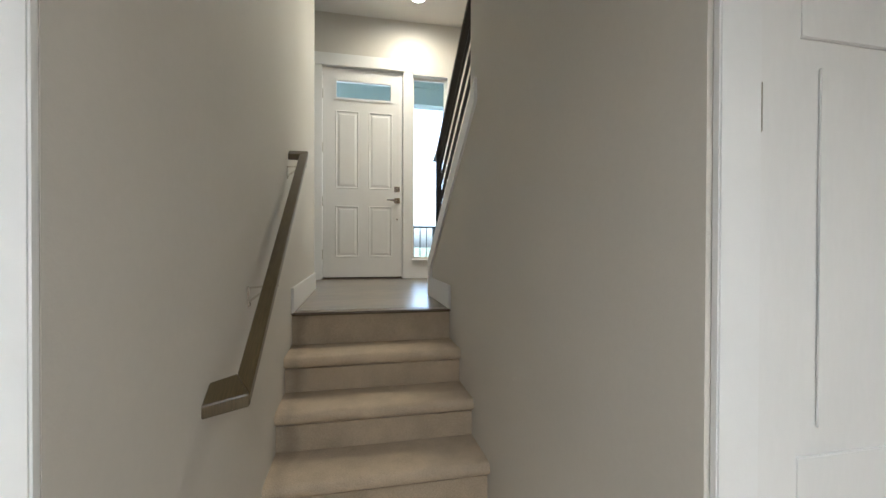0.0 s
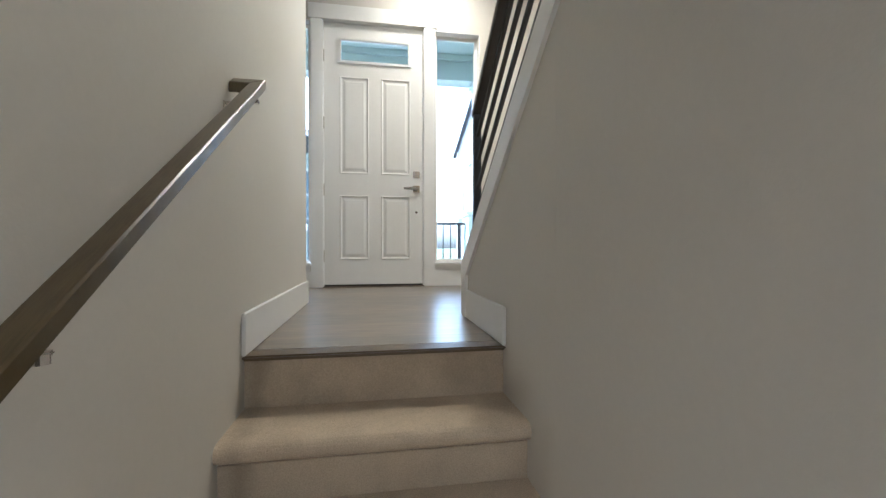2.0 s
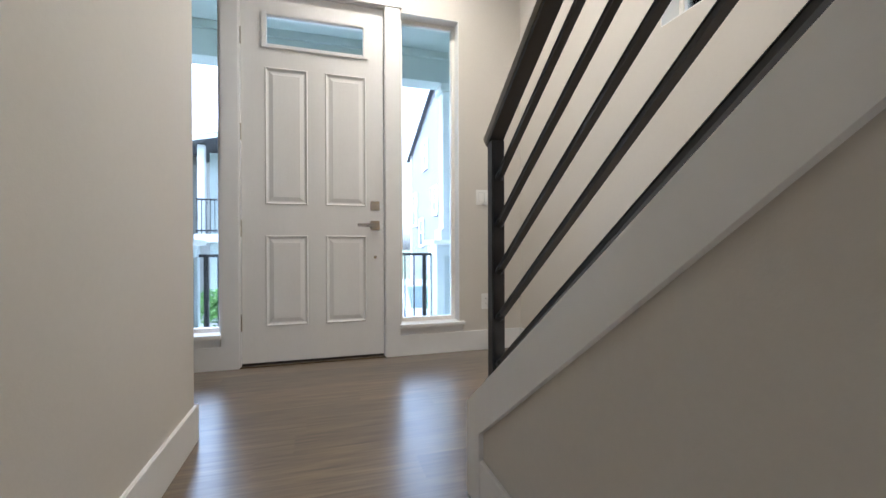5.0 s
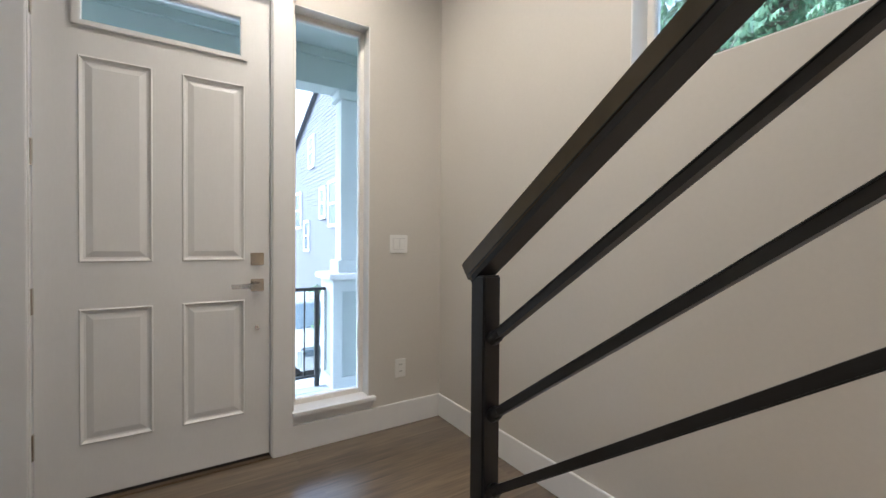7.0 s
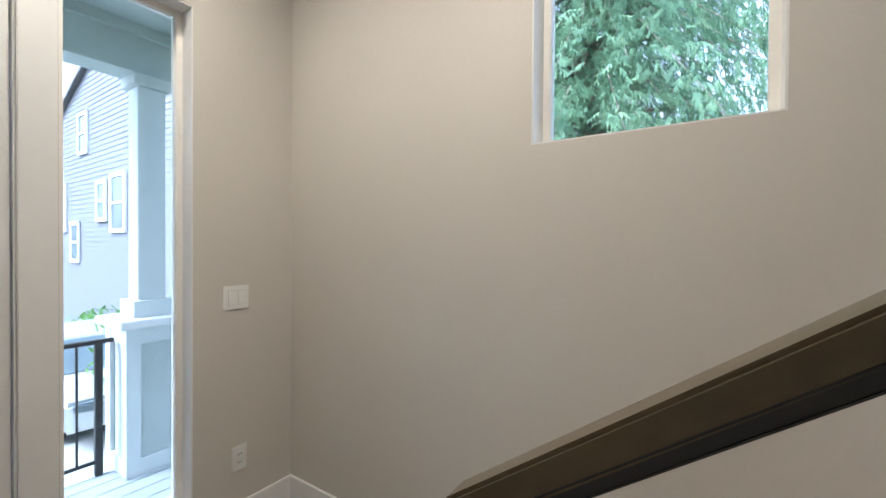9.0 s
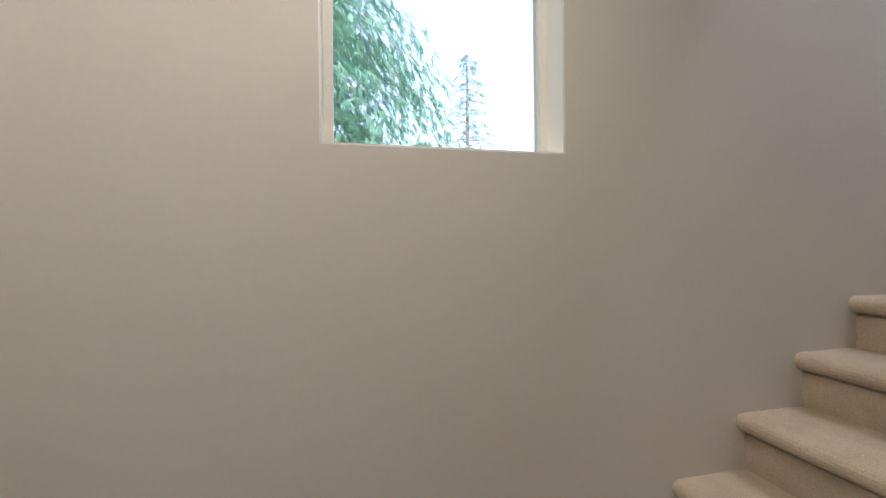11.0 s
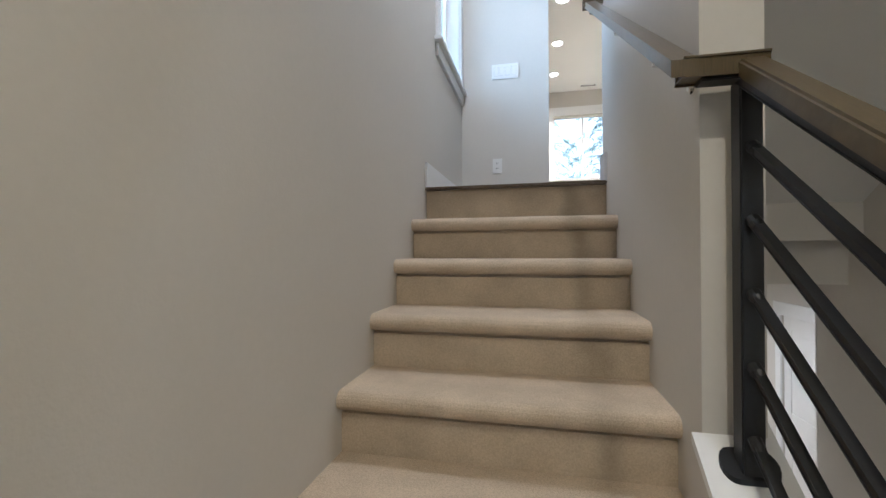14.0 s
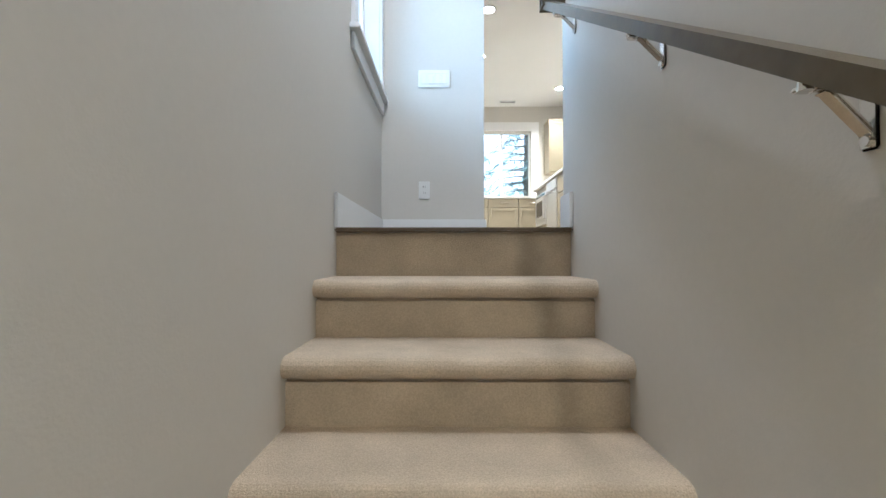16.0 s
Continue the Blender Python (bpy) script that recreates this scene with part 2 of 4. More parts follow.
structure("wall_divider", bm, WALL, "greige painted wall between the flights with a sloped knee wall", "wall")
LOWC = 1.36
wall("wall_lower_right", "x", MID0, 2.2, 0.815, 0.91, LOW, LOWC, ((0.905, 1.67, LOW, 0.90),), label="painted lower hall wall with a closed door")
wall("wall_lower_left", "x", -1.17, LEFT - 0.12, 0.79, 0.91, LOW, LOWC, label="painted lower hall wall")
wall("wall_lower_back", "x", -1.17, 2.2, -1.92, -1.8, LOW, LOWC, label="painted back wall of the lower hall")
wall("wall_lower_west", "y", -1.8, 0.79, -1.17, -1.05, LOW, LOWC, ((-1.28, -0.50, LOW, LOW + 2.04),), label="painted side wall of the lower hall")
bm = B()
box(bm, -1.72, 2.2, -1.92, 0.79, LOWC, LOWC + 0.06)
structure("ceiling_lower", bm, CEIL, "white painted lower hall ceiling", "ceiling")
wall("wall_lower_header", "x", LEFT, MID0, 0.79, 1.01, LOWC, 1.86, label="painted header over the foot of the stairs")
wall("wall_stairwell", "x", -3.62, MID0, 1.0, 1.10, TOP - 0.3, CEIL2, label="painted wall above the lower flight")
wall("wall_header", "x", MID1, RIGHT, KNEE0 - 0.1, KNEE0, CEIL1, CEIL2, label="painted header above the upper flight")
wall("wall_hall", "x", 1.149, RIGHT, -0.11, 0.012, TOP, CEIL2, label="greige painted hall wall at the stair head")
KWIN = (-0.21, 0.89, 2.83, 4.11)
wall("wall_kitchen", "x", -3.62, RIGHT, KITCH - 0.16, KITCH, TOP, CEIL2, (KWIN,), label="cream painted kitchen wall with a wide window")
wall("wall_great_room", "y", KITCH, 1.0, -3.62, -3.5, TOP, CEIL2, label="cream painted far wall of the great room")
bm = B()
box(bm, -1.44, RIGHT, KNEE0, 5.25, CEIL1, CEIL1 + 0.12)
prism(bm, [(1.01, 1.665), (2.86, CEIL1 - 0.001), (2.70, CEIL1 - 0.001), (1.01, 1.78)], LEFT, MID0)
structure("ceiling_entry", bm, CEIL, "white painted entry ceiling, sloped above the lower flight", "ceiling")
bm = B()
box(bm, -3.62, 2.0, -5.1, KNEE0, CEIL2, CEIL2 + 0.12)
structure("ceiling_upper", bm, CEIL, "white painted upper ceiling", "ceiling")

# floors
bm = B()
box(bm, -1.6, 2.2, -1.8, 1.45, LOW - 0.1, LOW)
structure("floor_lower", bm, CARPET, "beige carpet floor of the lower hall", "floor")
bm = B()
box(bm, -1.44, RIGHT, EDGE1 + 0.06, 5.25, -0.25, -0.012)
floor = structure("floor_entry", bm, NOSING, "dark brown wood plank entry floor, glossy", "floor")
bm = B()
box(bm, MID1, RIGHT, 1.0, EDGE2 - 0.06, TOP - 0.3, TOP - 0.012)
box(bm, -3.5, RIGHT, KITCH, 1.0, TOP - 0.3, TOP - 0.012)
floor2 = structure("floor_upper", bm, NOSING, "dark brown wood plank upper floor", "floor")

# ---- stairs ----
def step_outline(front, top, rise, run, sign, radius=0.029):
    """Outline (y, z) of one carpeted step with a rolled nosing; sign +1 climbs towards +y."""
    pts = [(front + sign * (run + 0.036), top)]
    for i in range(9):
        a = math.pi / 2 + i * math.pi / 8
        pts.append((front + sign * (radius + math.cos(a) * radius), top - radius + math.sin(a) * radius))
    pts += [(front + sign * 0.046, top - 2 * radius), (front + sign * 0.046, top - 2 * radius - 0.009), (front + sign * 0.036, top - 2 * radius - 0.012), (front + sign * 0.036, top - rise), (front + sign * (run + 0.036), top - rise)]
    return pts


def staircase(name, x0, x1, edge, top, rise, run, count, sign, label):
    st = thing(name, ((x0 + x1) / 2, edge - sign * run * count, top - rise * (count + 1)), label, "staircase")
    for k in range(1, count + 1):
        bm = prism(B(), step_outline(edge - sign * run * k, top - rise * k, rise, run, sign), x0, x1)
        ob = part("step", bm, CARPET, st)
        ob.data.materials.append(RISER_SHADED)
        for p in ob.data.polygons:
            # upright faces below the nosing take the shaded copy of the carpet
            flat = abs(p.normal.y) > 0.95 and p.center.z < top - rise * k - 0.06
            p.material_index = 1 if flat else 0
    y = edge + sign * 0.034
    bm = box(B(), x0, x1, min(y, y + sign * 0.02), max(y, y + sign * 0.02), top - rise, top - 0.018)
    part("top_riser", bm, RISER_SHADED, st)
    bm = box(B(), x0, x1, min(edge, edge + sign * 0.09), max(edge, edge + sign * 0.09), top - 0.018, top, 0.006)
    part("nosing", bm, NOSING, st, "dark brown wood nosing")
    return st


staircase("staircase", LEFT, MID0, EDGE1, 0.0, RISE1, RUN1, 5, 1, "lower flight of beige carpeted steps with wood top nosing")
staircase("staircase", MID1, RIGHT, EDGE2, TOP, RISE2, RUN2, 9, -1, "upper flight of beige carpeted steps with wood top nosing")

# ---- knee wall trim ----
bm = B()
T = 0.015
lo = lambda y: 0.149 + 0.745 * (KNEE1 - y)               # lower edge of the skirt board
prism(bm, [(KNEE1, 0), (KNEE1, kz(KNEE1)), (KNEE0 - 0.12, kz(KNEE0 - 0.12)), (KNEE0 - 0.12, lo(KNEE0 - 0.12)), (KNEE1 - 0.10, lo(KNEE1 - 0.10)), (KNEE1 - 0.10, 0)], MID0 - T, MID0)
box(bm, MID0, MID1, KNEE1 - 0.015, KNEE1, 0, kz(KNEE1) - 0.028)
prism(bm, [(KNEE1 + 0.004, kz(KNEE1) - 0.022), (KNEE1 + 0.004, kz(KNEE1)), (KNEE0 + 0.001, kz(KNEE0)), (KNEE0 + 0.001, kz(KNEE0) - 0.022)], MID0 - T + 0.002, MID1 + 0.021)
structure("trim_knee_wall", bm, TRIM, "white painted sloped cap and skirt trim on the knee wall", "trim")

# ---- baseboards ----
BH = 0.148
skirting("baseboard_entry", [
    (LEFT, LEFT + 0.014, EDGE1, ENDL, 0, BH), (LEFT - 0.5, LEFT + 0.014, ENDL, ENDL + 0.014, 0, BH),
    (MID0 - 0.014, MID0, EDGE1, KNEE1 - 0.10, 0, BH),
    (RIGHT - 0.014, RIGHT, KNEE1 + 0.03, FRONT, 0, BH), (0.873, RIGHT - 0.014, FRONT - 0.014, FRONT, 0, BH),
    (-1.32, -0.255, FRONT - 0.014, FRONT, 0, BH)])
skirting("baseboard_upper", [
    (RIGHT - 0.014, RIGHT, 0.012, EDGE2, TOP, 0.135), (1.149, RIGHT - 0.014, 0.012, 0.026, TOP, 0.135),
    (MID1, MID1 + 0.014, 1.03, EDGE2, TOP, 0.135), (1.135, 1.149, -0.11, 0.026, TOP, 0.135)])

# ---- front door ----
def raised_panel(bm, x0, x1, z0, z1, y):
    """A moulded raised panel on a face that looks towards -y: sunk groove, sloped shoulders, flat field."""
    rings = ((0.0, 0.0), (0.006, -0.006), (0.016, 0.006), (0.024, 0.008), (0.050, -0.001))
    loops = []
    for inset, sink in rings:
        loops.append([bm.verts.new((x, y + sink, z)) for x, z in ((x0 + inset, z0 + inset), (x1 - inset, z0 + inset), (x1 - inset, z1 - inset), (x0 + inset, z1 - inset))])
    for a, b in zip(loops, loops[1:]):
        for i in range(4):
            k = (i + 1) % 4
            bm.faces.new((a[i], a[k], b[k], b[i]))
    bm.faces.new(loops[-1])


def front_door():
    d = tagged(new("door_1"), "white painted four-panel entry door with a transom lite, closed", "door", "", "structure")
    x0, x1, z0, z1, y = -0.149, 0.769, 0.022, 2.455, 5.120
    panels = [(-0.006, 0.260, 1.058, 1.960), (0.374, 0.648, 1.058, 1.960), (-0.006, 0.260, 0.257, 0.855), (0.374, 0.648, 0.257, 0.855)]
    lite = (0.005, 0.629, 2.110, 2.300)
    bm = wall("", "x", x0, x1, y, y + 0.044, z0, z1, [p for p in panels] + [lite], bm=B())
    for f in [f for f in bm.faces if f.calc_center_median().y > y + 0.001 and abs(f.normal.y) < 0.5 and any(p[0] - 1e-4 <= f.calc_center_median().x <= p[1] + 1e-4 and p[2] - 1e-4 <= f.calc_center_median().z <= p[3] + 1e-4 for p in panels)]:
        bm.faces.remove(f)
    for p in panels:
        raised_panel(bm, p[0], p[1], p[2], p[3], y)
    leaf = part("door_leaf", bm, DOORP, d)
    frame_bm = B()
    l = lite
    for a in ((l[0] - 0.03, l[0], l[2] - 0.028, l[3] + 0.028), (l[1], l[1] + 0.03, l[2] - 0.028, l[3] + 0.028), (l[0], l[1], l[3], l[3] + 0.028), (l[0], l[1], l[2] - 0.028, l[2])):
        box(frame_bm, a[0], a[1], y - 0.012, y, a[2], a[3], 0.004)
    part("lite_frame", frame_bm, DOORP, d)
    g = part("pane", box(B(), l[0], l[1], y + 0.018, y + 0.024, l[2], l[3]), GLASS, d)
    g.visible_shadow = False
    for z in (2.14, 1.52, 0.90, 0.29):
        part("hinge", tube(box(B(), x0 - 0.012, x0 + 0.003, y - 0.004, y + 0.004, z - 0.055, z + 0.055), (x0 - 0.006, y - 0.008, z - 0.055), (x0 - 0.006, y - 0.010, z + 0.055), 0.010, 12), NICKEL, d)
    rose = part("deadbolt", box(B(), 0.675, 0.740, y - 0.009, y, 1.032, 1.097, 0.003), NICKEL, d, "square polished nickel deadbolt")
    bm = tube(B(), (0.7075, y - 0.009, 1.0645), (0.7075, y - 0.016, 1.0645), 0.019, 24)
    part("collar", bm, NICKEL, rose)
    bm = tube(B(), (0.7075, y - 0.016, 1.0645), (0.7075, y - 0.026, 1.0645), 0.007)
    box(bm, 0.690, 0.725, y - 0.034, y - 0.025, 1.057, 1.072, 0.004)
    part("thumb_turn", bm, NICKEL, rose)
    rose = part("lever_rose", box(B(), 0.675, 0.740, y - 0.009, y, 0.895, 0.960, 0.003), NICKEL, d, "square polished nickel lever rose")
    part("collar", tube(B(), (0.7075, y - 0.009, 0.9275), (0.7075, y - 0.018, 0.9275), 0.017, 24), NICKEL, rose)
    bm = tube(B(), (0.7075, y - 0.018, 0.9275), (0.7075, y - 0.056, 0.9275), 0.010)
    for a, b, p, q in ((0.722, 0.680, 0.010, 0.010), (0.682, 0.630, 0.010, 0.008), (0.632, 0.586, 0.008, 0.006)):
        beam(bm, (a, y - 0.057 + 0.012 * (0.722 - a), 0.9275), (b, y - 0.057 + 0.012 * (0.722 - b), 0.9275), 0.011, 2 * (p + q) / 2, 0.003)
    part("lever", bm, NICKEL, rose)
    part("bolt_cover", tube(B(), (0.707, y, 0.705), (0.707, y - 0.010, 0.705), 0.011), NICKEL, d, "small round nickel stop")
    part("strike", box(B(), x1 + 0.004, x1 + 0.012, y - 0.003, y + 0.02, 0.90, 0.955), NICKEL, d)
    part("sweep", box(B(), x0, x1, y + 0.002, y + 0.04, 0.004, 0.022), DARK, d, "dark rubber door sweep")
    part("threshold", box(B(), x0 - 0.015, x1 + 0.015, y - 0.03, 5.30, -0.012, 0.006, 0.003), NOSING, d, "dark bronze threshold")
    return d


front_door()

# casings of the entry
bm = B()
y0 = FRONT - 0.017
box(bm, -0.262, -0.158, y0, FRONT, 0, 2.462, 0.003)
box(bm, 0.778, 0.880, y0, FRONT, 0, 2.462, 0.003)
box(bm, -0.282, 0.900, y0 - 0.006, FRONT, 2.462, 2.600, 0.003)
for a in (-0.166, 0.772):
    box(bm, a, a + 0.014, FRONT - 0.002, 5.25, 0.0, 2.462)
box(bm, -0.152, 0.772, FRONT, 5.25, 2.458, 2.472)
structure("trim_front_door", bm, TRIM, "white painted flat casing round the entry door", "trim")


def window_unit(name, axis, a0, a1, z0, z1, inner, depth, label, mullions=(), fw=0.032, thick=0.05, sash=0.0):
    """A window in a wall: vinyl frame set back from the inner face, panes, mullions. depth: signed way out."""
    w = tagged(new(name), label, "window", "", "structure")
    s = 1 if depth > 0 else -1
    b0, b1 = inner + depth, inner + depth + s * thick
    b0, b1 = min(b0, b1), max(b0, b1)

    def bar(bm, p, q, r, t, b=0.004):
        return box(bm, p, q, b0, b1, r, t, b) if axis == "x" else box(bm, b0, b1, p, q, r, t, b)
    bm = B()
    bar(bm, a0, a0 + fw, z0, z1)
    bar(bm, a1 - fw, a1, z0, z1)
    bar(bm, a0 + fw, a1 - fw, z1 - fw, z1)
    bar(bm, a0 + fw, a1 - fw, z0, z0 + fw)
    part("window_frame", bm, VINYL, w)
    cuts = [a0 + fw, *[v for m in mullions for v in (m - 0.018, m + 0.018)], a1 - fw]
    for m in mullions:
        part("mullion", bar(B(), m - 0.018, m + 0.018, z0 + fw, z1 - fw), VINYL, w)
    for p, q in zip(cuts[::2], cuts[1::2]):
        mid = (b0 + b1) / 2
        bm = B()
        (box(bm, p, q, mid - 0.003, mid + 0.003, z0 + fw, z1 - fw) if axis == "x" else box(bm, mid - 0.003, mid + 0.003, p, q, z0 + fw, z1 - fw))
        g = part("pane", bm, GLASS, w)
        g.visible_shadow = False
    return w


window_unit("window_1", "x", SIDE_R[0], SIDE_R[1], SIDE_R[2], SIDE_R[3], FRONT, 0.085, "tall narrow entry sidelight with almond frame")
window_unit("window_2", "x", SIDE_L[0], SIDE_L[1], SIDE_L[2], SIDE_L[3], FRONT, 0.085, "tall narrow entry sidelight beside the hinge side")
window_unit("window_3", "y", UPW[0], UPW[1], UPW[2], UPW[3], RIGHT, 0.10, "square fixed stair window with almond frame")
window_unit("window_4", "y", W2[0], W2[1], W2[2], W2[3], RIGHT, 0.10, "upper hall window with white casing")
window_unit("window_5", "x", KWIN[0], KWIN[1], KWIN[2], KWIN[3], KITCH, -0.09, "wide two-light kitchen window", (0.337,))
# sills and aprons
bm = B()
for s in (SIDE_R, SIDE_L):
    lo_x = 0.880 if s is SIDE_R else s[0] - 0.035
    hi_x = s[1] + 0.035 if s is SIDE_R else -0.262
    box(bm, lo_x, hi_x, FRONT - 0.035, FRONT + 0.0, s[2] - 0.022, s[2] + 0.004, 0.003)
    box(bm, s[0], s[1], FRONT, FRONT + 0.085, s[2] - 0.004, s[2] + 0.004)
    box(bm, lo_x, hi_x - 0.012, FRONT - 0.009, FRONT, 0.150, s[2] - 0.022, 0.002)
structure("trim_sidelight_sills", bm, TRIM, "white painted sills and aprons under the sidelights", "trim")
bm = B()
w = W2
box(bm, RIGHT - 0.018, RIGHT, w[1], w[1] + 0.085, w[2], w[3] + 0.1, 0.003)
box(bm, RIGHT - 0.018, RIGHT, 0.014, w[0], w[2], w[3] + 0.1, 0.003)
box(bm, RIGHT - 0.045, RIGHT, 0.014, w[1] + 0.115, w[2] - 0.024, w[2], 0.003)
box(bm, RIGHT - 0.018, RIGHT, 0.014, w[1] + 0.085, w[2] - 0.105, w[2] - 0.024, 0.003)
box(bm, RIGHT - 0.018, RIGHT, w[0], w[1], w[3], w[3] + 0.1, 0.003)
structure("trim_upper_window", bm, TRIM, "white painted casing, stool and apron of the hall window", "trim")
bm = B()
w = KWIN
box(bm, w[0] - 0.14, w[0], KITCH, KITCH + 0.018, 2.80, w[3] + 0.16, 0.003)
box(bm, w[1], w[1] + 0.14, KITCH, KITCH + 0.018, 2.80, w[3] + 0.16, 0.003)
box(bm, w[0], w[1], KITCH, KITCH + 0.018, w[3], w[3] + 0.16, 0.003)
structure("trim_kitchen_window", bm, TRIM, "white painted kitchen window casing", "trim")

# window jamb liners
bm = B()
for p, q, r, t in ((SIDE_R[0], SIDE_R[0] + 0.006, SIDE_R[2], SIDE_R[3]), (SIDE_R[1] - 0.006, SIDE_R[1], SIDE_R[2], SIDE_R[3]), (SIDE_L[0], SIDE_L[0] + 0.006, SIDE_L[2], SIDE_L[3]),
                   (SIDE_L[1] - 0.006, SIDE_L[1], SIDE_L[2], SIDE_L[3]), (SIDE_R[0], SIDE_R[1], SIDE_R[3] - 0.006, SIDE_R[3]), (SIDE_L[0], SIDE_L[1], SIDE_L[3] - 0.006, SIDE_L[3])):
    box(bm, p, q, FRONT + 0.001, FRONT + 0.085, r, t)
for w in (UPW, W2):
    for p, q, r, t in ((w[0], w[0] + 0.006, w[2], w[3]), (w[1] - 0.006, w[1], w[2], w[3]), (w[0], w[1], w[3] - 0.006, w[3]), (w[0], w[1], w[2], w[2] + 0.005)):
        box(bm, RIGHT + 0.001, RIGHT + 0.10, p, q, r, t)
structure("trim_window_jambs", bm, TRIM, "white painted window jamb returns", "trim")

# ---- guard rail on the knee wall ----
def base_plate(x, y, length, wide, thick):
    """A flat foot with round ends, across the knee wall, lying on its sloped cap."""
    bm, r = B(), wide / 2
    outline = []
    for side in (1, -1):
        for k in range(9):
            a = -math.pi / 2 + k * math.pi / 8
            outline.append((side * (length / 2 - r + math.cos(a) * r), side * math.sin(a) * r))
    lower = [bm.verts.new((x + u, y + v, kz(y + v))) for u, v in outline]
    upper = [bm.verts.new((x + u, y + v, kz(y + v) + thick)) for u, v in outline]
    faces = [bm.faces.new(lower), bm.faces.new(upper)]
    for k in range(len(outline)):
        m = (k + 1) % len(outline)
        faces.append(bm.faces.new((lower[k], lower[m], upper[m], upper[k])))
    bmesh.ops.recalc_face_normals(bm, faces=faces)
    return bm


def guard_rail():
    gx, y_low, y_up = 0.860, 3.380, 2.334
    g = thing("guard_rail", (gx, y_low, kz(y_low)), "black steel bar railing with brown wood handrail on the knee wall", "railing")
    s = 0.741
    top = lambda y: 1.139 + 0.727 * (3.4 - y)          # top of the wood rail
    for y in (y_low, y_up):
        pz = top(y) - 0.058 if y == y_low else 1.858
        p = part("post", box(B(), gx - 0.020, gx + 0.020, y - 0.020, y + 0.020, kz(y) - 0.02, pz, 0.003), BLACK, g)
        part("base_plate", base_plate(gx, y, 0.104, 0.052, 0.012), BLACK, p)
    bm = beam(B(), (gx, y_low + 0.020, top(y_low + 0.020) - 0.049), (gx, y_up - 0.02, top(y_up - 0.02) - 0.049), 0.040, 0.017, 0.002)
    part("top_bar", bm, BLACK, g)
    for k in range(5):
        z = 0.949 - 0.1405 * k
        at = lambda y: Vector((gx, y, z + s * (3.4 - y)))
        bar = part("bar", beam(B(), at(y_low - 0.021), at(y_up + 0.021), 0.014, 0.015, 0.002), BLACK, g)
        for y, way in ((y_low - 0.020, -1), (y_up + 0.020, 1)):
            part("bracket", tube(tube(B(), at(y), at(y + way * 0.014), 0.0125, 14), at(y + way * 0.014), at(y + way * 0.022), 0.0125, 14, 0.0085), BLACK, bar)
    # rail end cut square to its slope
    hx, w, v0, v1 = gx + 0.004, 0.050, 0.0, 0.039
    prof = [(3.436, top(3.436) - v0), (3.410, top(3.436) - 0.033), (2.366, top(2.366) - v1), (2.366, top(2.366) - v0)]
    bm = prism(B(), prof, hx - w / 2, hx + w / 2)
    bmesh.ops.bevel(bm, geom=bm.edges[:], offset=0.005, segments=2, affect="EDGES", clamp_overlap=True)
    part("handrail", bm, RAILW, g, "brown stained wood handrail")
    part("end_plate", box(B(), gx - 0.02, gx + 0.090, y_up - 0.010, y_up + 0.030, 1.854, 1.8625, 0.002), BLACK, g)
    return g


guard_rail()


def bracket(rail, wx, px, y, z):
    """A nickel bracket from the wall at wx to under the rail at px; z is the rail's underside."""
    s = 1 if px > wx else -1
    bm = B()
    box(bm, min(wx, wx + s * 0.005), max(wx, wx + s * 0.005), y - 0.011, y + 0.011, z - 0.078, z - 0.006, 0.004)
    beam(bm, (wx + s * 0.004, y, z - 0.060), (px - s * 0.01, y, z - 0.010), 0.010, 0.007, 0.002)
    beam(bm, (wx + s * 0.004, y, z - 0.012), (px, y, z - 0.006), 0.010, 0.006, 0.002)
    box(bm, px - 0.010, px + 0.010, y - 0.024, y + 0.024, z - 0.005, z + 0.001, 0.002)
    b = part("bracket", bm, NICKEL, rail, "satin nickel wall bracket")
    part("screw", tube(B(), (wx + s * 0.005, y, z - 0.068), (wx + s * 0.010, y, z - 0.068), 0.006, 12), NICKEL, b)
    part("bolt", tube(B(), (px + s * 0.012, y, z - 0.010), (px + s * 0.012, y, z + 0.001), 0.008, 12), NICKEL, b)
    return b


def sloped_board(outline, height, thick):
    """A board of the plan outline (x, y) whose middle plane lies at height(y), its edges eased."""
    bm = B()
    a = [bm.verts.new((x, y, height(y) - thick / 2)) for x, y in outline]
    b = [bm.verts.new((x, y, height(y) + thick / 2)) for x, y in outline]
    faces = [bm.faces.new(a), bm.faces.new(b)]
    for i in range(len(a)):
        k = (i + 1) % len(a)
        faces.append(bm.faces.new((a[i], a[k], b[k], b[i])))
    bmesh.ops.recalc_face_normals(bm, faces=faces)
    bmesh.ops.bevel(bm, geom=bm.edges[:], offset=0.003, segments=1, affect="EDGES", clamp_overlap=True)
    return bm


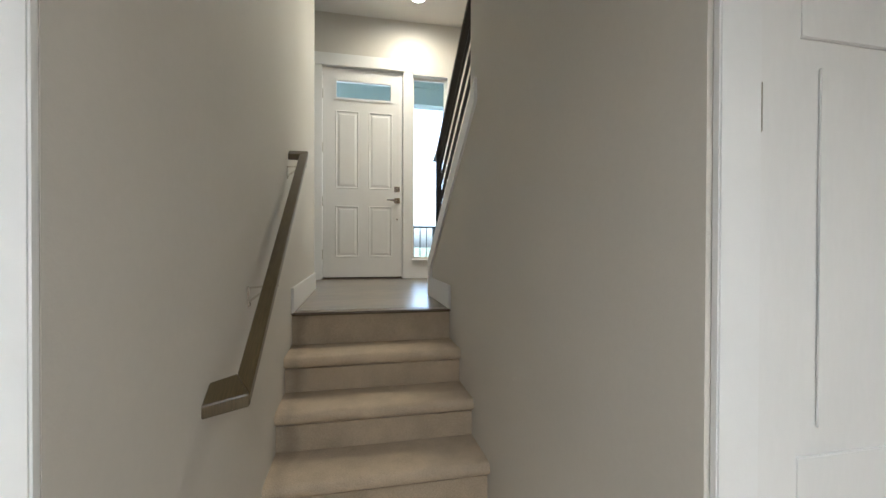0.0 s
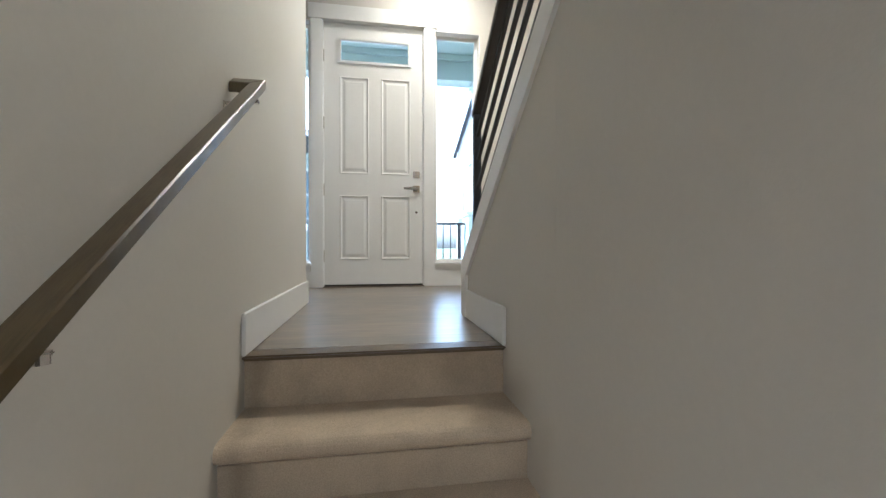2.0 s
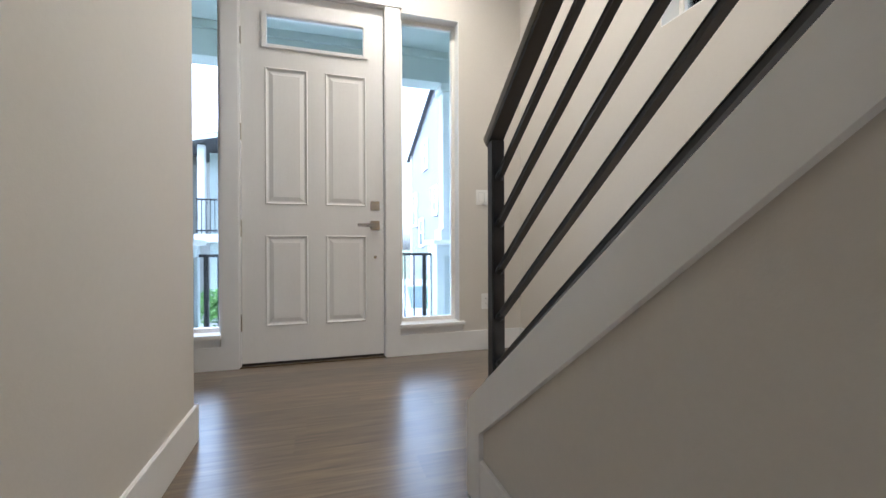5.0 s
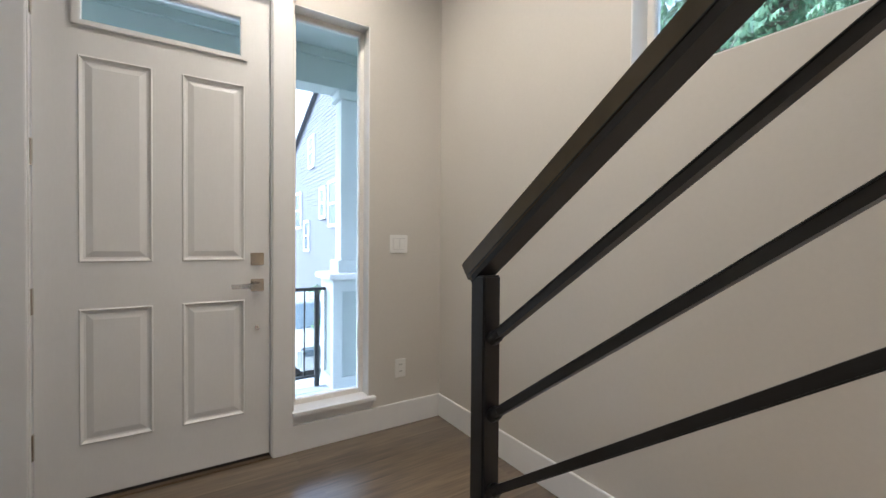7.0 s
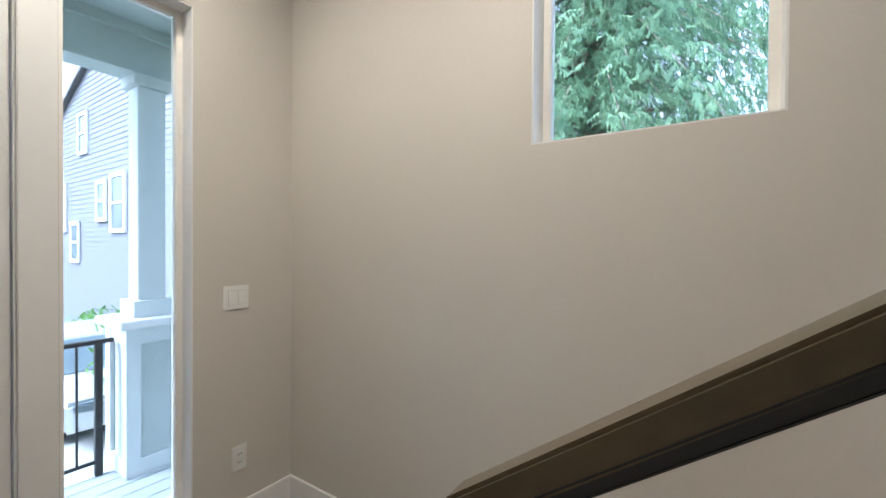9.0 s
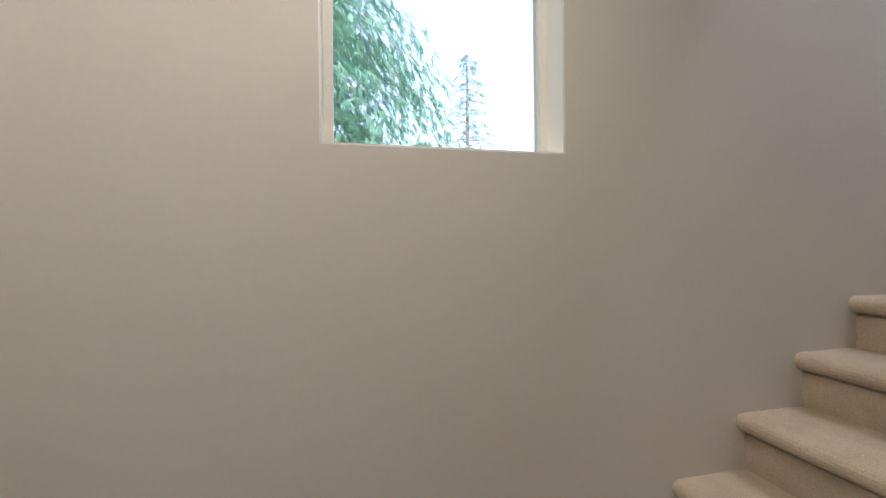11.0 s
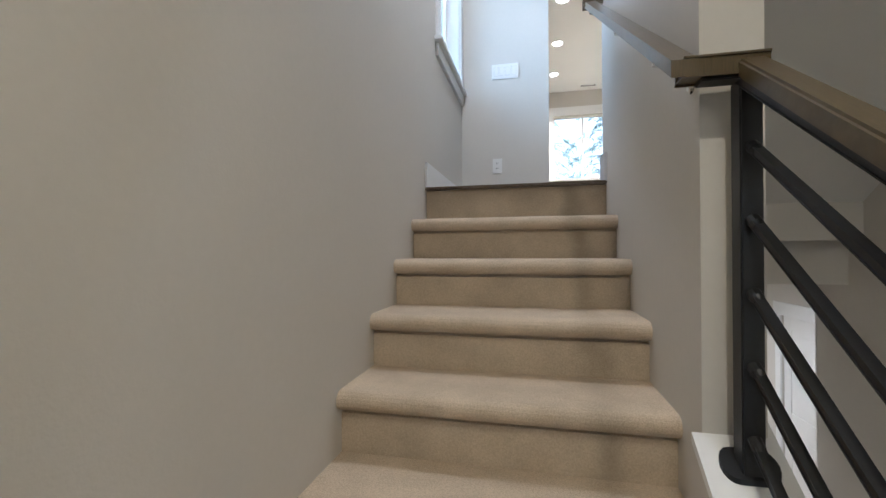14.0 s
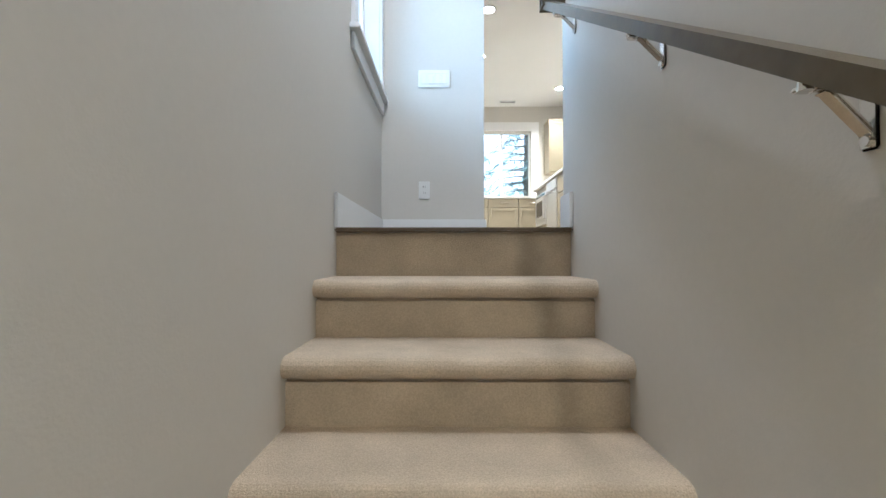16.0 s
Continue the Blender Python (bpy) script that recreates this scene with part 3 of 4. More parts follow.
def wall_handrails():
    # upper flight
    px = 0.985
    r = thing("wall_handrail", (px, 2.25, 1.88), "brown wood handrail on nickel brackets along the upper flight", "handrail")
    za = lambda y: 1.886 + 0.684 * (2.374 - y)
    part("rail", prism(B(), [(2.376, 1.860), (2.376, 1.894), (1.03, 2.815), (1.03, 2.780)], px - 0.027, px + 0.022), RAILW, r)
    part("jog", beam(B(), (px - 0.004, 2.351, 1.8785), (0.839, 2.346, 1.880), 0.046, 0.033, 0.004), RAILW, r)
    part("return", beam(B(), (px + 0.026, 1.05, za(1.045)), (MID1, 1.05, za(1.045)), 0.045, 0.042, 0.005), RAILW, r)
    for y in (2.240, 1.805, 1.20):
        bracket(r, MID1, px, y, za(y) - 0.026)
    # lower flight
    px = -0.062
    r = thing("wall_handrail", (px, 1.30, 0.0), "brown wood handrail on nickel brackets along the lower flight", "handrail")
    zb = lambda y: 0.897 - 0.685 * (2.614 - y)
    w = 0.021
    part("rail", sloped_board([(px + w, 1.315), (px + w, 2.622), (px - w, 2.582), (px - w, 1.370)], zb, 0.034), RAILW, r)
    part("return", sloped_board([(px + w, 2.622), (LEFT, 2.622), (LEFT, 2.582), (px - w, 2.582)], zb, 0.034), RAILW, r)
    part("return", sloped_board([(px + w, 1.315), (px - w, 1.370), (LEFT, 1.350), (LEFT, 1.292)], zb, 0.034), RAILW, r)
    for y in (2.545, 1.72):
        bracket(r, LEFT, px, y, zb(y) - 0.025)


wall_handrails()


# ---- switches, outlets, lamps ----
def plate(name, axis, face, c, z, w, h, label, category, gangs=0, outlet=False, way=-1):
    """A wall plate. axis x: on a wall that runs along x, facing way * y."""
    t = thing(name, (c, face, z), label, category)
    f = lambda d: face + way * d
    def slab(p, q, r, s, d0, d1, bev=0.0015):
        lo_, hi_ = min(f(d0), f(d1)), max(f(d0), f(d1))
        return box(B(), p, q, lo_, hi_, r, s, bev)
    part("cover_plate", slab(c - w / 2, c + w / 2, z - h / 2, z + h / 2, 0, 0.007, 0.003), PLASTIC, t)
    for i in range(gangs):
        x = c + (i - (gangs - 1) / 2) * 0.046
        part("gap", slab(x - 0.0178, x + 0.0178, z - 0.0353, z + 0.0353, 0.0069, 0.0073, 0), SEAM, t)
        part("rocker", slab(x - 0.0165, x + 0.0165, z - 0.034, z + 0.034, 0.007, 0.010, 0.001), PLASTIC, t)
    if outlet:
        for dz in (-0.020, 0.020):
            o = part("socket", slab(c - 0.017, c + 0.017, z + dz - 0.014, z + dz + 0.014, 0.007, 0.010, 0.003), PLASTIC, t)
            for dx in (-0.006, 0.006):
                part("slot", slab(c + dx - 0.0015, c + dx + 0.0015, z + dz - 0.003, z + dz + 0.006, 0.010, 0.0106, 0), DARK, o)
    return t


plate("light_switch", "x", FRONT, 1.521, 1.148, 0.124, 0.114, "white two-gang rocker switch on the entry wall", "switch", 2)
plate("power_outlet", "x", FRONT, 1.537, 0.364, 0.074, 0.118, "white duplex power outlet on the entry wall", "outlet", 0, True)
plate("light_switch", "x", 0.012, 1.482, 2.935, 0.208, 0.118, "white four-gang rocker switch on the hall wall", "switch", 4, way=1)
plate("power_outlet", "x", 0.012, 1.546, 2.192, 0.074, 0.118, "white duplex power outlet on the hall wall", "outlet", 0, True, way=1)


def downlight(x, y, z, watts, label="round white recessed ceiling downlight, lit, some added out of view", spread=2.4, colour=(1.0, 0.92, 0.82)):
    t = thing("ceiling_downlight", (x, y, z), label, "lamp", "recessed downlights")
    bm = B()
    bmesh.ops.create_circle(bm, segments=32, radius=0.088)
    inner = bmesh.ops.create_circle(bm, segments=32, radius=0.066)
    bmesh.ops.bridge_loops(bm, edges=bm.edges[:])
    ext = bmesh.ops.extrude_face_region(bm, geom=bm.faces[:])
    for v in ext["geom"]:
        if isinstance(v, bmesh.types.BMVert):
            v.co.z -= 0.007
    bmesh.ops.translate(bm, verts=bm.verts[:], vec=(x, y, z + 0.0))
    part("ring", bm, TRIM, t)
    bm = B()
    bmesh.ops.create_circle(bm, cap_ends=True, segments=32, radius=0.067, matrix=Matrix.Translation((x, y, z - 0.003)))
    part("lens", bm, LAMP, t)
    la = new("downlight_lamp", bpy.data.lights.new("downlight_lamp", "SPOT"))
    la.data.energy, la.data.color, la.data.spot_size, la.data.spot_blend, la.data.shadow_soft_size = watts, colour, spread, 0.9, 0.06
    la.matrix_world = look((x, y, z - 0.02), (x, y + 0.0001, z - 1))
    la.parent = t
    la.matrix_parent_inverse = Matrix.Translation((-x, -y, -z))
    return t


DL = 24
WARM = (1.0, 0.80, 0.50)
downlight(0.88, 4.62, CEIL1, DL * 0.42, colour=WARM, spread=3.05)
# unseen second entry lamp, added to even out the light on walls and floor
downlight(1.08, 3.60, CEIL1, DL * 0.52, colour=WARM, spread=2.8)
# first four kitchen lamps are visible ones; the last three are added out of view
for x, y in ((0.91, -1.89), (0.91, -2.96), (0.91, -4.04), (-0.51, -4.07), (-0.51, -1.9), (-2.2, -1.9), (-2.2, -4.07)):
    downlight(x, y, CEIL2, DL * 1.5, colour=(1.0, 0.85, 0.62))
# unseen pair, added to brighten the upper hall and flight
downlight(1.38, 0.75, CEIL2, DL * 0.15)
downlight(1.38, 1.60, CEIL2, DL * 0.72, spread=3.05)
# lower hall lamps are unseen: number and places assumed to light the stair foot
downlight(0.33, -0.45, LOWC, DL * 0.25, spread=2.9, colour=(1.0, 0.92, 0.77))
downlight(0.33, -1.3, LOWC, DL * 0.70, spread=2.9, colour=(1.0, 0.92, 0.77))
downlight(-0.6, -0.5, LOWC, DL * 0.1, colour=(1.0, 0.92, 0.77))

# sky light through the upper hall window
la = new("window_light", bpy.data.lights.new("window_light", "AREA"))
la.data.shape, la.data.size, la.data.size_y = "RECTANGLE", W2[1] - W2[0], W2[3] - W2[2]
la.data.energy, la.data.color = 2.7, (0.55, 0.81, 1.0)
mid = ((W2[0] + W2[1]) / 2, (W2[2] + W2[3]) / 2)
la.data.spread = 1.75
la.matrix_world = look((RIGHT + 0.17, mid[0], mid[1]), (0, mid[0] + 0.15, mid[1] - 0.5))

# ---- lower hall doors ----
def panel_door(name, axis, a0, a1, face, z0, label, way, hinge_at):
    """A closed two-panel interior door with casing. way: the side that it is seen from."""
    d = tagged(new(name), label, "door", "", "structure")
    z1 = z0 + 2.03

    def slab(bm, p, q, r, s, d0, d1, bev=0.0):
        lo_, hi_ = min(face + way * d0, face + way * d1), max(face + way * d0, face + way * d1)
        return box(bm, p, q, lo_, hi_, r, s, bev) if axis == "x" else box(bm, lo_, hi_, p, q, r, s, bev)
    w = a1 - a0
    bm = B()
    st = 0.11
    slab(bm, a0, a0 + st, z0 + 0.01, z1, -0.045, -0.01, 0.002)
    slab(bm, a1 - st, a1, z0 + 0.01, z1, -0.045, -0.01, 0.002)
    for r, s in ((z0 + 0.01, z0 + 0.2), (z0 + 1.0, z0 + 1.14), (z1 - 0.11, z1)):
        slab(bm, a0 + st, a1 - st, r, s, -0.045, -0.01, 0.002)
    leaf = part("door_leaf", bm, DOORP, d)
    for r, s in ((z0 + 0.2, z0 + 1.0), (z0 + 1.14, z1 - 0.11)):
        bm = slab(B(), a0 + st, a1 - st, r, s, -0.04, -0.017)
        slab(bm, a0 + st + 0.05, a1 - st - 0.05, r + 0.05, s - 0.05, -0.017, -0.012, 0.004)
        part("panel", bm, DOORP, leaf)
    for z in (z0 + 0.25, z0 + 1.02, z0 + 1.78):
        part("hinge", slab(B(), hinge_at - 0.012, hinge_at + 0.012, z - 0.045, z + 0.045, -0.010, 0.002, 0.002), NICKEL, d)
    knob_a = a1 - 0.07 if abs(hinge_at - a0) < 0.1 else a0 + 0.07
    part("knob", slab(B(), knob_a - 0.025, knob_a + 0.025, z0 + 0.93, z0 + 0.98, -0.01, 0.045, 0.02), NICKEL, d)
    bm = B()
    slab(bm, a0 - 0.095, a0 - 0.008, z0, z1 + 0.008, 0, 0.017, 0.003)
    slab(bm, a1 + 0.008, a1 + 0.095, z0, z1 + 0.008, 0, 0.017, 0.003)
    slab(bm, a0 - 0.115, a1 + 0.115, z1 + 0.008, z1 + 0.13, 0, 0.023, 0.003)
    part("casing", bm, TRIM, d)
    return d


panel_door("door_2", "x", 0.905, 1.665, 0.815, LOW, "white painted panel door in the lower hall, closed", -1, 0.905)
panel_door("door_3", "y", -1.27, -0.51, -1.05, LOW, "white painted panel door at the end of the lower hall", 1, -1.27)
bm = B()
box(bm, LEFT - 0.095, LEFT + 0.0, 0.773, 0.79, LOW, LOWC, 0.003)
structure("trim_stair_foot", bm, TRIM, "white painted casing at the foot of the stairs", "trim")

# ---- kitchen ----
CAB = material("taupe_cabinet_paint", (0.36, 0.315, 0.225), 0.42, grain=0.03, scale=30, second=0.03, bump=0.03, bump_scale=90)
STONE = material("white_quartz", (0.80, 0.79, 0.76), 0.22, grain=0.05, scale=50, second=0.04, second_scale=5)
STEEL = material("brushed_stainless_steel", (0.72, 0.72, 0.72), 0.4, 0.85, grain=0.06, scale=50, stretch=(1, 1, 20), rough_vary=0.06)
SCREEN = material("black_appliance_glass", (0.02, 0.02, 0.025), 0.08, grain=0.05)
TILE = material("white_glazed_tile", (0.74, 0.73, 0.70), 0.18, grain=0.03, scale=8, per_object=0.05)
GROUT = material("pale_grout", (0.55, 0.53, 0.50), 0.9, grain=0.05, scale=60)


def shaker(bm, p, q, r, s, face, t=0.020):
    """A shaker front on a face towards +y."""
    f = 0.055
    box(bm, p, p + f, face, face + t, r, s, 0.002)
    box(bm, q - f, q, face, face + t, r, s, 0.002)
    box(bm, p + f, q - f, face, face + t, r, r + f, 0.002)
    box(bm, p + f, q - f, face, face + t, s - f, s, 0.002)
    box(bm, p + f, q - f, face, face + t - 0.010, r + f, s - f)


def pull(bm, x, y, z, length, upright):
    d = (0, 0, length / 2) if upright else (length / 2, 0, 0)
    a, b = Vector((x, y, z)) - Vector(d), Vector((x, y, z)) + Vector(d)
    tube(bm, a, b, 0.005, 10)
    for e in (0.12, 0.88):
        p = a.lerp(b, e)
        tube(bm, p, p - Vector((0, 0.026, 0)), 0.004, 8)


def base_cabinet(x0, x1):
    c = thing("base_cabinet", ((x0 + x1) / 2, KITCH + 0.3, TOP), "taupe painted base cabinet with a drawer over a shaker door", "cabinet", "kitchen base cabinets")
    face = KITCH + 0.60
    part("body", box(B(), x0 + 0.001, x1 - 0.001, KITCH + 0.002, face, TOP + 0.10, TOP + 0.885), CAB, c)
    part("toe_kick", box(B(), x0 + 0.001, x1 - 0.001, KITCH + 0.002, face - 0.07, TOP, TOP + 0.10), DARK, c)
    dr = part("drawer", box(B(), x0 + 0.004, x1 - 0.004, face, face + 0.02, TOP + 0.735, TOP + 0.878, 0.003), CAB, c)
    bm = B()
    pull(bm, (x0 + x1) / 2, face + 0.046, TOP + 0.81, 0.14, False)
    part("handle", bm, NICKEL, dr, "slim nickel bar pull")
    bm = B()
    shaker(bm, x0 + 0.004, x1 - 0.004, TOP + 0.105, TOP + 0.728, face)
    do = part("door", bm, CAB, c)
    bm = B()
    pull(bm, x1 - 0.05, face + 0.046, TOP + 0.64, 0.13, True)
    part("handle", bm, NICKEL, do, "slim nickel bar pull")
    return c


for k in range(-5, 3):
    base_cabinet(0.146 + k * 0.52, 0.146 + k * 0.52 + 0.516)
tagged(part("worktop", box(B(), -2.40, RIGHT - 0.002, KITCH + 0.002, KITCH + 0.635, TOP + 0.888, TOP + 0.928, 0.004), STONE), "white quartz worktop along the kitchen window wall", "worktop")


def wall_cabinet(x0, x1):
    c = thing("wall_cabinet", ((x0 + x1) / 2, KITCH + 0.16, 3.27), "taupe painted shaker wall cabinet beside the kitchen window", "cabinet", "kitchen wall cabinets")
    face = KITCH + 0.33
    part("body", box(B(), x0 + 0.001, x1 - 0.001, KITCH + 0.004, face, 3.27, 4.20), CAB, c)
    bm = B()
    shaker(bm, x0 + 0.003, x1 - 0.003, 3.275, 4.195, face)
    d = part("door", bm, CAB, c)
    bm = B()
    pull(bm, x0 + 0.05, face + 0.046, 3.42, 0.13, True)
    part("handle", bm, NICKEL, d)
    part("crown", box(B(), x0 - 0.008, x1 + 0.008, KITCH + 0.004, face + 0.03, 4.20, 4.225, 0.004), CAB, c)


for x in (-0.98, -1.54, -2.10):
    wall_cabinet(x, x + 0.53)
wall_cabinet(1.085, 1.70)
# tiled backsplash
bs = thing("backsplash", (1.4, KITCH, 2.80), "white glazed subway tile backsplash in running bond", "backsplash")
part("grout", box(B(), 1.035, RIGHT - 0.004, KITCH + 0.0005, KITCH + 0.005, TOP + 0.93, 3.268), GROUT, bs)
tile_mesh = None
for r in range(6):
    for k in range(-1, 5):
        x = 1.037 + k * 0.155 + (r % 2) * 0.0775
        if x < 1.034 or x + 0.152 > RIGHT - 0.004:
            continue
        if tile_mesh is None:
            tl = part("tile", box(B(), 0, 0.152, 0, 0.006, 0, 0.074, 0.002), TILE, bs)
            tile_mesh = tl.data
        else:
            tl = new("tile", tile_mesh)
            tl.parent, tl.matrix_parent_inverse = bs, Matrix.Translation(-Vector(bs.location))
        tl.location = (x, KITCH + 0.005, TOP + 0.933 + r * 0.077)


def island():
    c = thing("kitchen_island", (-0.45, -2.8, TOP), "taupe kitchen island with white quartz top and built-in microwave", "island")
    part("body", box(B(), -0.95, 0.0, -3.55, -1.75, TOP + 0.10, TOP + 0.885, 0.003), CAB, c)
    part("toe_kick", box(B(), -0.90, -0.06, -3.50, -1.80, TOP, TOP + 0.10), DARK, c)
    part("top", box(B(), -1.0, 0.045, -3.60, -1.70, TOP + 0.888, TOP + 0.928, 0.004), STONE, c, "white quartz island top")
    for y0, y1 in ((-2.32, -1.78),):
        bm = B()
        for r, s in ((TOP + 0.12, TOP + 0.40), (TOP + 0.41, TOP + 0.66), (TOP + 0.67, TOP + 0.88)):
            box(bm, 0.0, 0.02, y0, y1, r, s, 0.003)
        part("drawer", bm, CAB, c)


island()


def microwave():
    m = thing("microwave_oven", (0.0, -3.17, TOP + 0.4), "stainless built-in microwave drawer in the island side", "microwave")
    part("trim_frame", box(B(), 0.0015, 0.026, -3.50, -2.86, TOP + 0.34, TOP + 0.80, 0.004), STEEL, m)
    d = part("door", box(B(), 0.026, 0.040, -3.44, -2.92, TOP + 0.42, TOP + 0.73, 0.004), STEEL, m)
    part("window", box(B(), 0.040, 0.043, -3.38, -3.02, TOP + 0.46, TOP + 0.68, 0.001), SCREEN, d, "black microwave window")
    part("control_panel", box(B(), 0.026, 0.029, -3.44, -2.92, TOP + 0.745, TOP + 0.785, 0.001), SCREEN, m)


microwave()


def dishwasher():
    m = thing("dishwasher", (0.0, -2.6, TOP + 0.1), "stainless dishwasher front with a bar handle in the island", "dishwasher")
    part("front_panel", box(B(), 0.0015, 0.026, -2.84, -2.34, TOP + 0.11, TOP + 0.74, 0.006), STEEL, m)
    part("control_strip", box(B(), 0.0015, 0.030, -2.84, -2.34, TOP + 0.75, TOP + 0.88, 0.006), STEEL, m)
    bm = tube(B(), (0.07, -2.80, TOP + 0.70), (0.07, -2.38, TOP + 0.70), 0.011)
    for y in (-2.76, -2.42):
        tube(bm, (0.026, y, TOP + 0.70), (0.07, y, TOP + 0.70), 0.008)
    part("handle", bm, STEEL, m)


dishwasher()
cv = thing("ceiling_vent", (0.27, -4.66, CEIL2), "white slotted ceiling air vent in the kitchen", "vent")
part("frame", box(B(), 0.12, 0.42, -4.71, -4.61, CEIL2 - 0.008, CEIL2 - 0.0005, 0.002), TRIM, cv)
for i in range(5):
    part("slat", box(B(), 0.135, 0.405, -4.70 + i * 0.018, -4.692 + i * 0.018, CEIL2 - 0.012, CEIL2 - 0.008), DARK if i % 2 else TRIM, cv)

# ---- outside ----
EXT = material("pale_exterior_paint", (0.42, 0.47, 0.455), 0.6, grain=0.02, scale=30, second=0.03, bump=0.05, bump_scale=80)
EXTW = material("white_exterior_paint", (0.58, 0.62, 0.615), 0.6, grain=0.02, scale=30, second=0.03, bump=0.05, bump_scale=80)
DECK = material("pale_composite_deck", (0.42, 0.46, 0.48), 0.7, grain=0.08, scale=20, stretch=(1, 8, 1), second=0.05)
SIDING = material("blue_grey_lap_siding", (0.165, 0.172, 0.19), 0.75, grain=0.05, scale=15, stretch=(1, 1, 6), second=0.05, per_object=0.03)
SIDING2 = material("cream_lap_siding", (0.36, 0.345, 0.305), 0.75, grain=0.05, scale=15, second=0.05)
ROOF = material("charcoal_shingle", (0.09, 0.09, 0.10), 0.9, grain=0.25, scale=12, second=0.1, bump=0.5, bump_scale=20)
GRASS = material("grass_and_gravel", (0.10, 0.12, 0.07), 0.95, grain=0.35, scale=3, second=0.3, second_scale=0.3, bump=0.6, bump_scale=20)
ROAD = material("light_concrete_drive", (0.30, 0.30, 0.29), 0.9, grain=0.12, scale=12, second=0.1, second_scale=0.6, bump=0.2)
BARK = material("grey_brown_bark", (0.20, 0.16, 0.13), 0.95, grain=0.3, scale=12, stretch=(1, 1, 0.2), bump=0.9, bump_scale=18)
GROUND = -1.55
bm = B()
bmesh.ops.create_grid(bm, x_segments=2, y_segments=2, size=400, matrix=Matrix.Translation((0, 0, GROUND)))
structure("ground", bm, GRASS, "grass and bare ground round the houses", "ground")
bm = box(B(), -9, 4.2, 7.6, 30, GROUND, GROUND + 0.03)
structure("road", bm, ROAD, "pale concrete shared drive before the houses", "road")


def porch():
    z = -0.27
    bm = box(B(), -1.9, 2.3, 5.25, 7.15, GROUND, z - 0.03)
    po = structure("porch", bm, EXT, "pale painted front porch with plank deck", "porch")
    mesh = None
    for k in range(13):
        if mesh is None:
            ob = part("plank", box(B(), 0, 4.2, 0, 0.138, 0, 0.028, 0.004), DECK, po)
            mesh = ob.data
        else:
            ob = new("plank", mesh)
            ob.parent = po
        ob.location = (-1.9, 5.26 + k * 0.144, z - 0.029)
    for x0 in (1.575, -1.265):
        p = thing("porch_pier", (x0 + 0.2, 6.8, z), "white panelled porch pier with cap and square column", "pier", "porch piers")
        part("pedestal", box(B(), x0 + 0.03, x0 + 0.37, 6.63, 6.97, z, 0.80), EXT, p)
        for a, b in ((x0, x0 + 0.09), (x0 + 0.31, x0 + 0.40)):
            for c, e in ((6.60, 6.69), (6.91, 7.0)):
                part("corner_board", box(B(), a, b, c, e, z, 0.80, 0.003), EXTW, p)
        for lo_, hi_ in ((0.68, 0.80), (z, z + 0.12)):
            part("rail_board", box(B(), x0 + 0.09, x0 + 0.31, 6.605, 6.64, lo_, hi_), EXTW, p)
            for a in (x0 + 0.005, x0 + 0.36):
                part("rail_board", box(B(), a, a + 0.035, 6.69, 6.91, lo_, hi_), EXTW, p)
        part("cap", box(B(), x0 - 0.05, x0 + 0.45, 6.55, 7.05, 0.80, 0.855, 0.008), TRIM, p)
        part("plinth", box(B(), x0 + 0.07, x0 + 0.33, 6.67, 6.93, 0.855, 0.98, 0.004), EXTW, p)
        part("column", box(B(), x0 + 0.11, x0 + 0.29, 6.71, 6.89, 0.98, 2.56, 0.006), EXTW, p)
        part("capital", box(B(), x0 + 0.075, x0 + 0.325, 6.675, 6.925, 2.56, 2.645, 0.006), EXTW, p)
    bm = box(B(), -1.9, 2.3, 6.68, 6.92, 2.645, 2.98, 0.005)
    box(bm, -1.9, 2.3, 6.64, 6.68, 2.90, 2.98, 0.004)
    structure("trim_porch_beam", bm, EXT, "pale painted porch beam", "beam")
    bm = box(B(), -1.9, 2.3, 5.25, 7.25, 2.98, 3.06)
    structure("ceiling_porch", bm, EXT, "pale painted porch soffit", "ceiling")
    f = thing("porch_railing", (0.4, 6.85, z), "black metal porch railing with thin balusters", "railing")
    for x in (1.49, -0.77, 0.40):
        part("post", box(B(), x - 0.022, x + 0.022, 6.83, 6.87, z, 0.68, 0.003), BLACK, f)
    part("top_rail", box(B(), -0.835, 1.575, 6.828, 6.872, 0.68, 0.71, 0.003), BLACK, f)
    part("bottom_rail", box(B(), -0.77, 1.49, 6.84, 6.86, z + 0.09, z + 0.115, 0.003), BLACK, f)
    for k in range(1, 21):
        x = -0.77 + k * 0.107
        if abs(x - 0.40) < 0.03 or x > 1.45:
            continue
        part("baluster", tube(B(), (x, 6.85, z + 0.10), (x, 6.85, 0.69), 0.008, 8), BLACK, f)


porch()


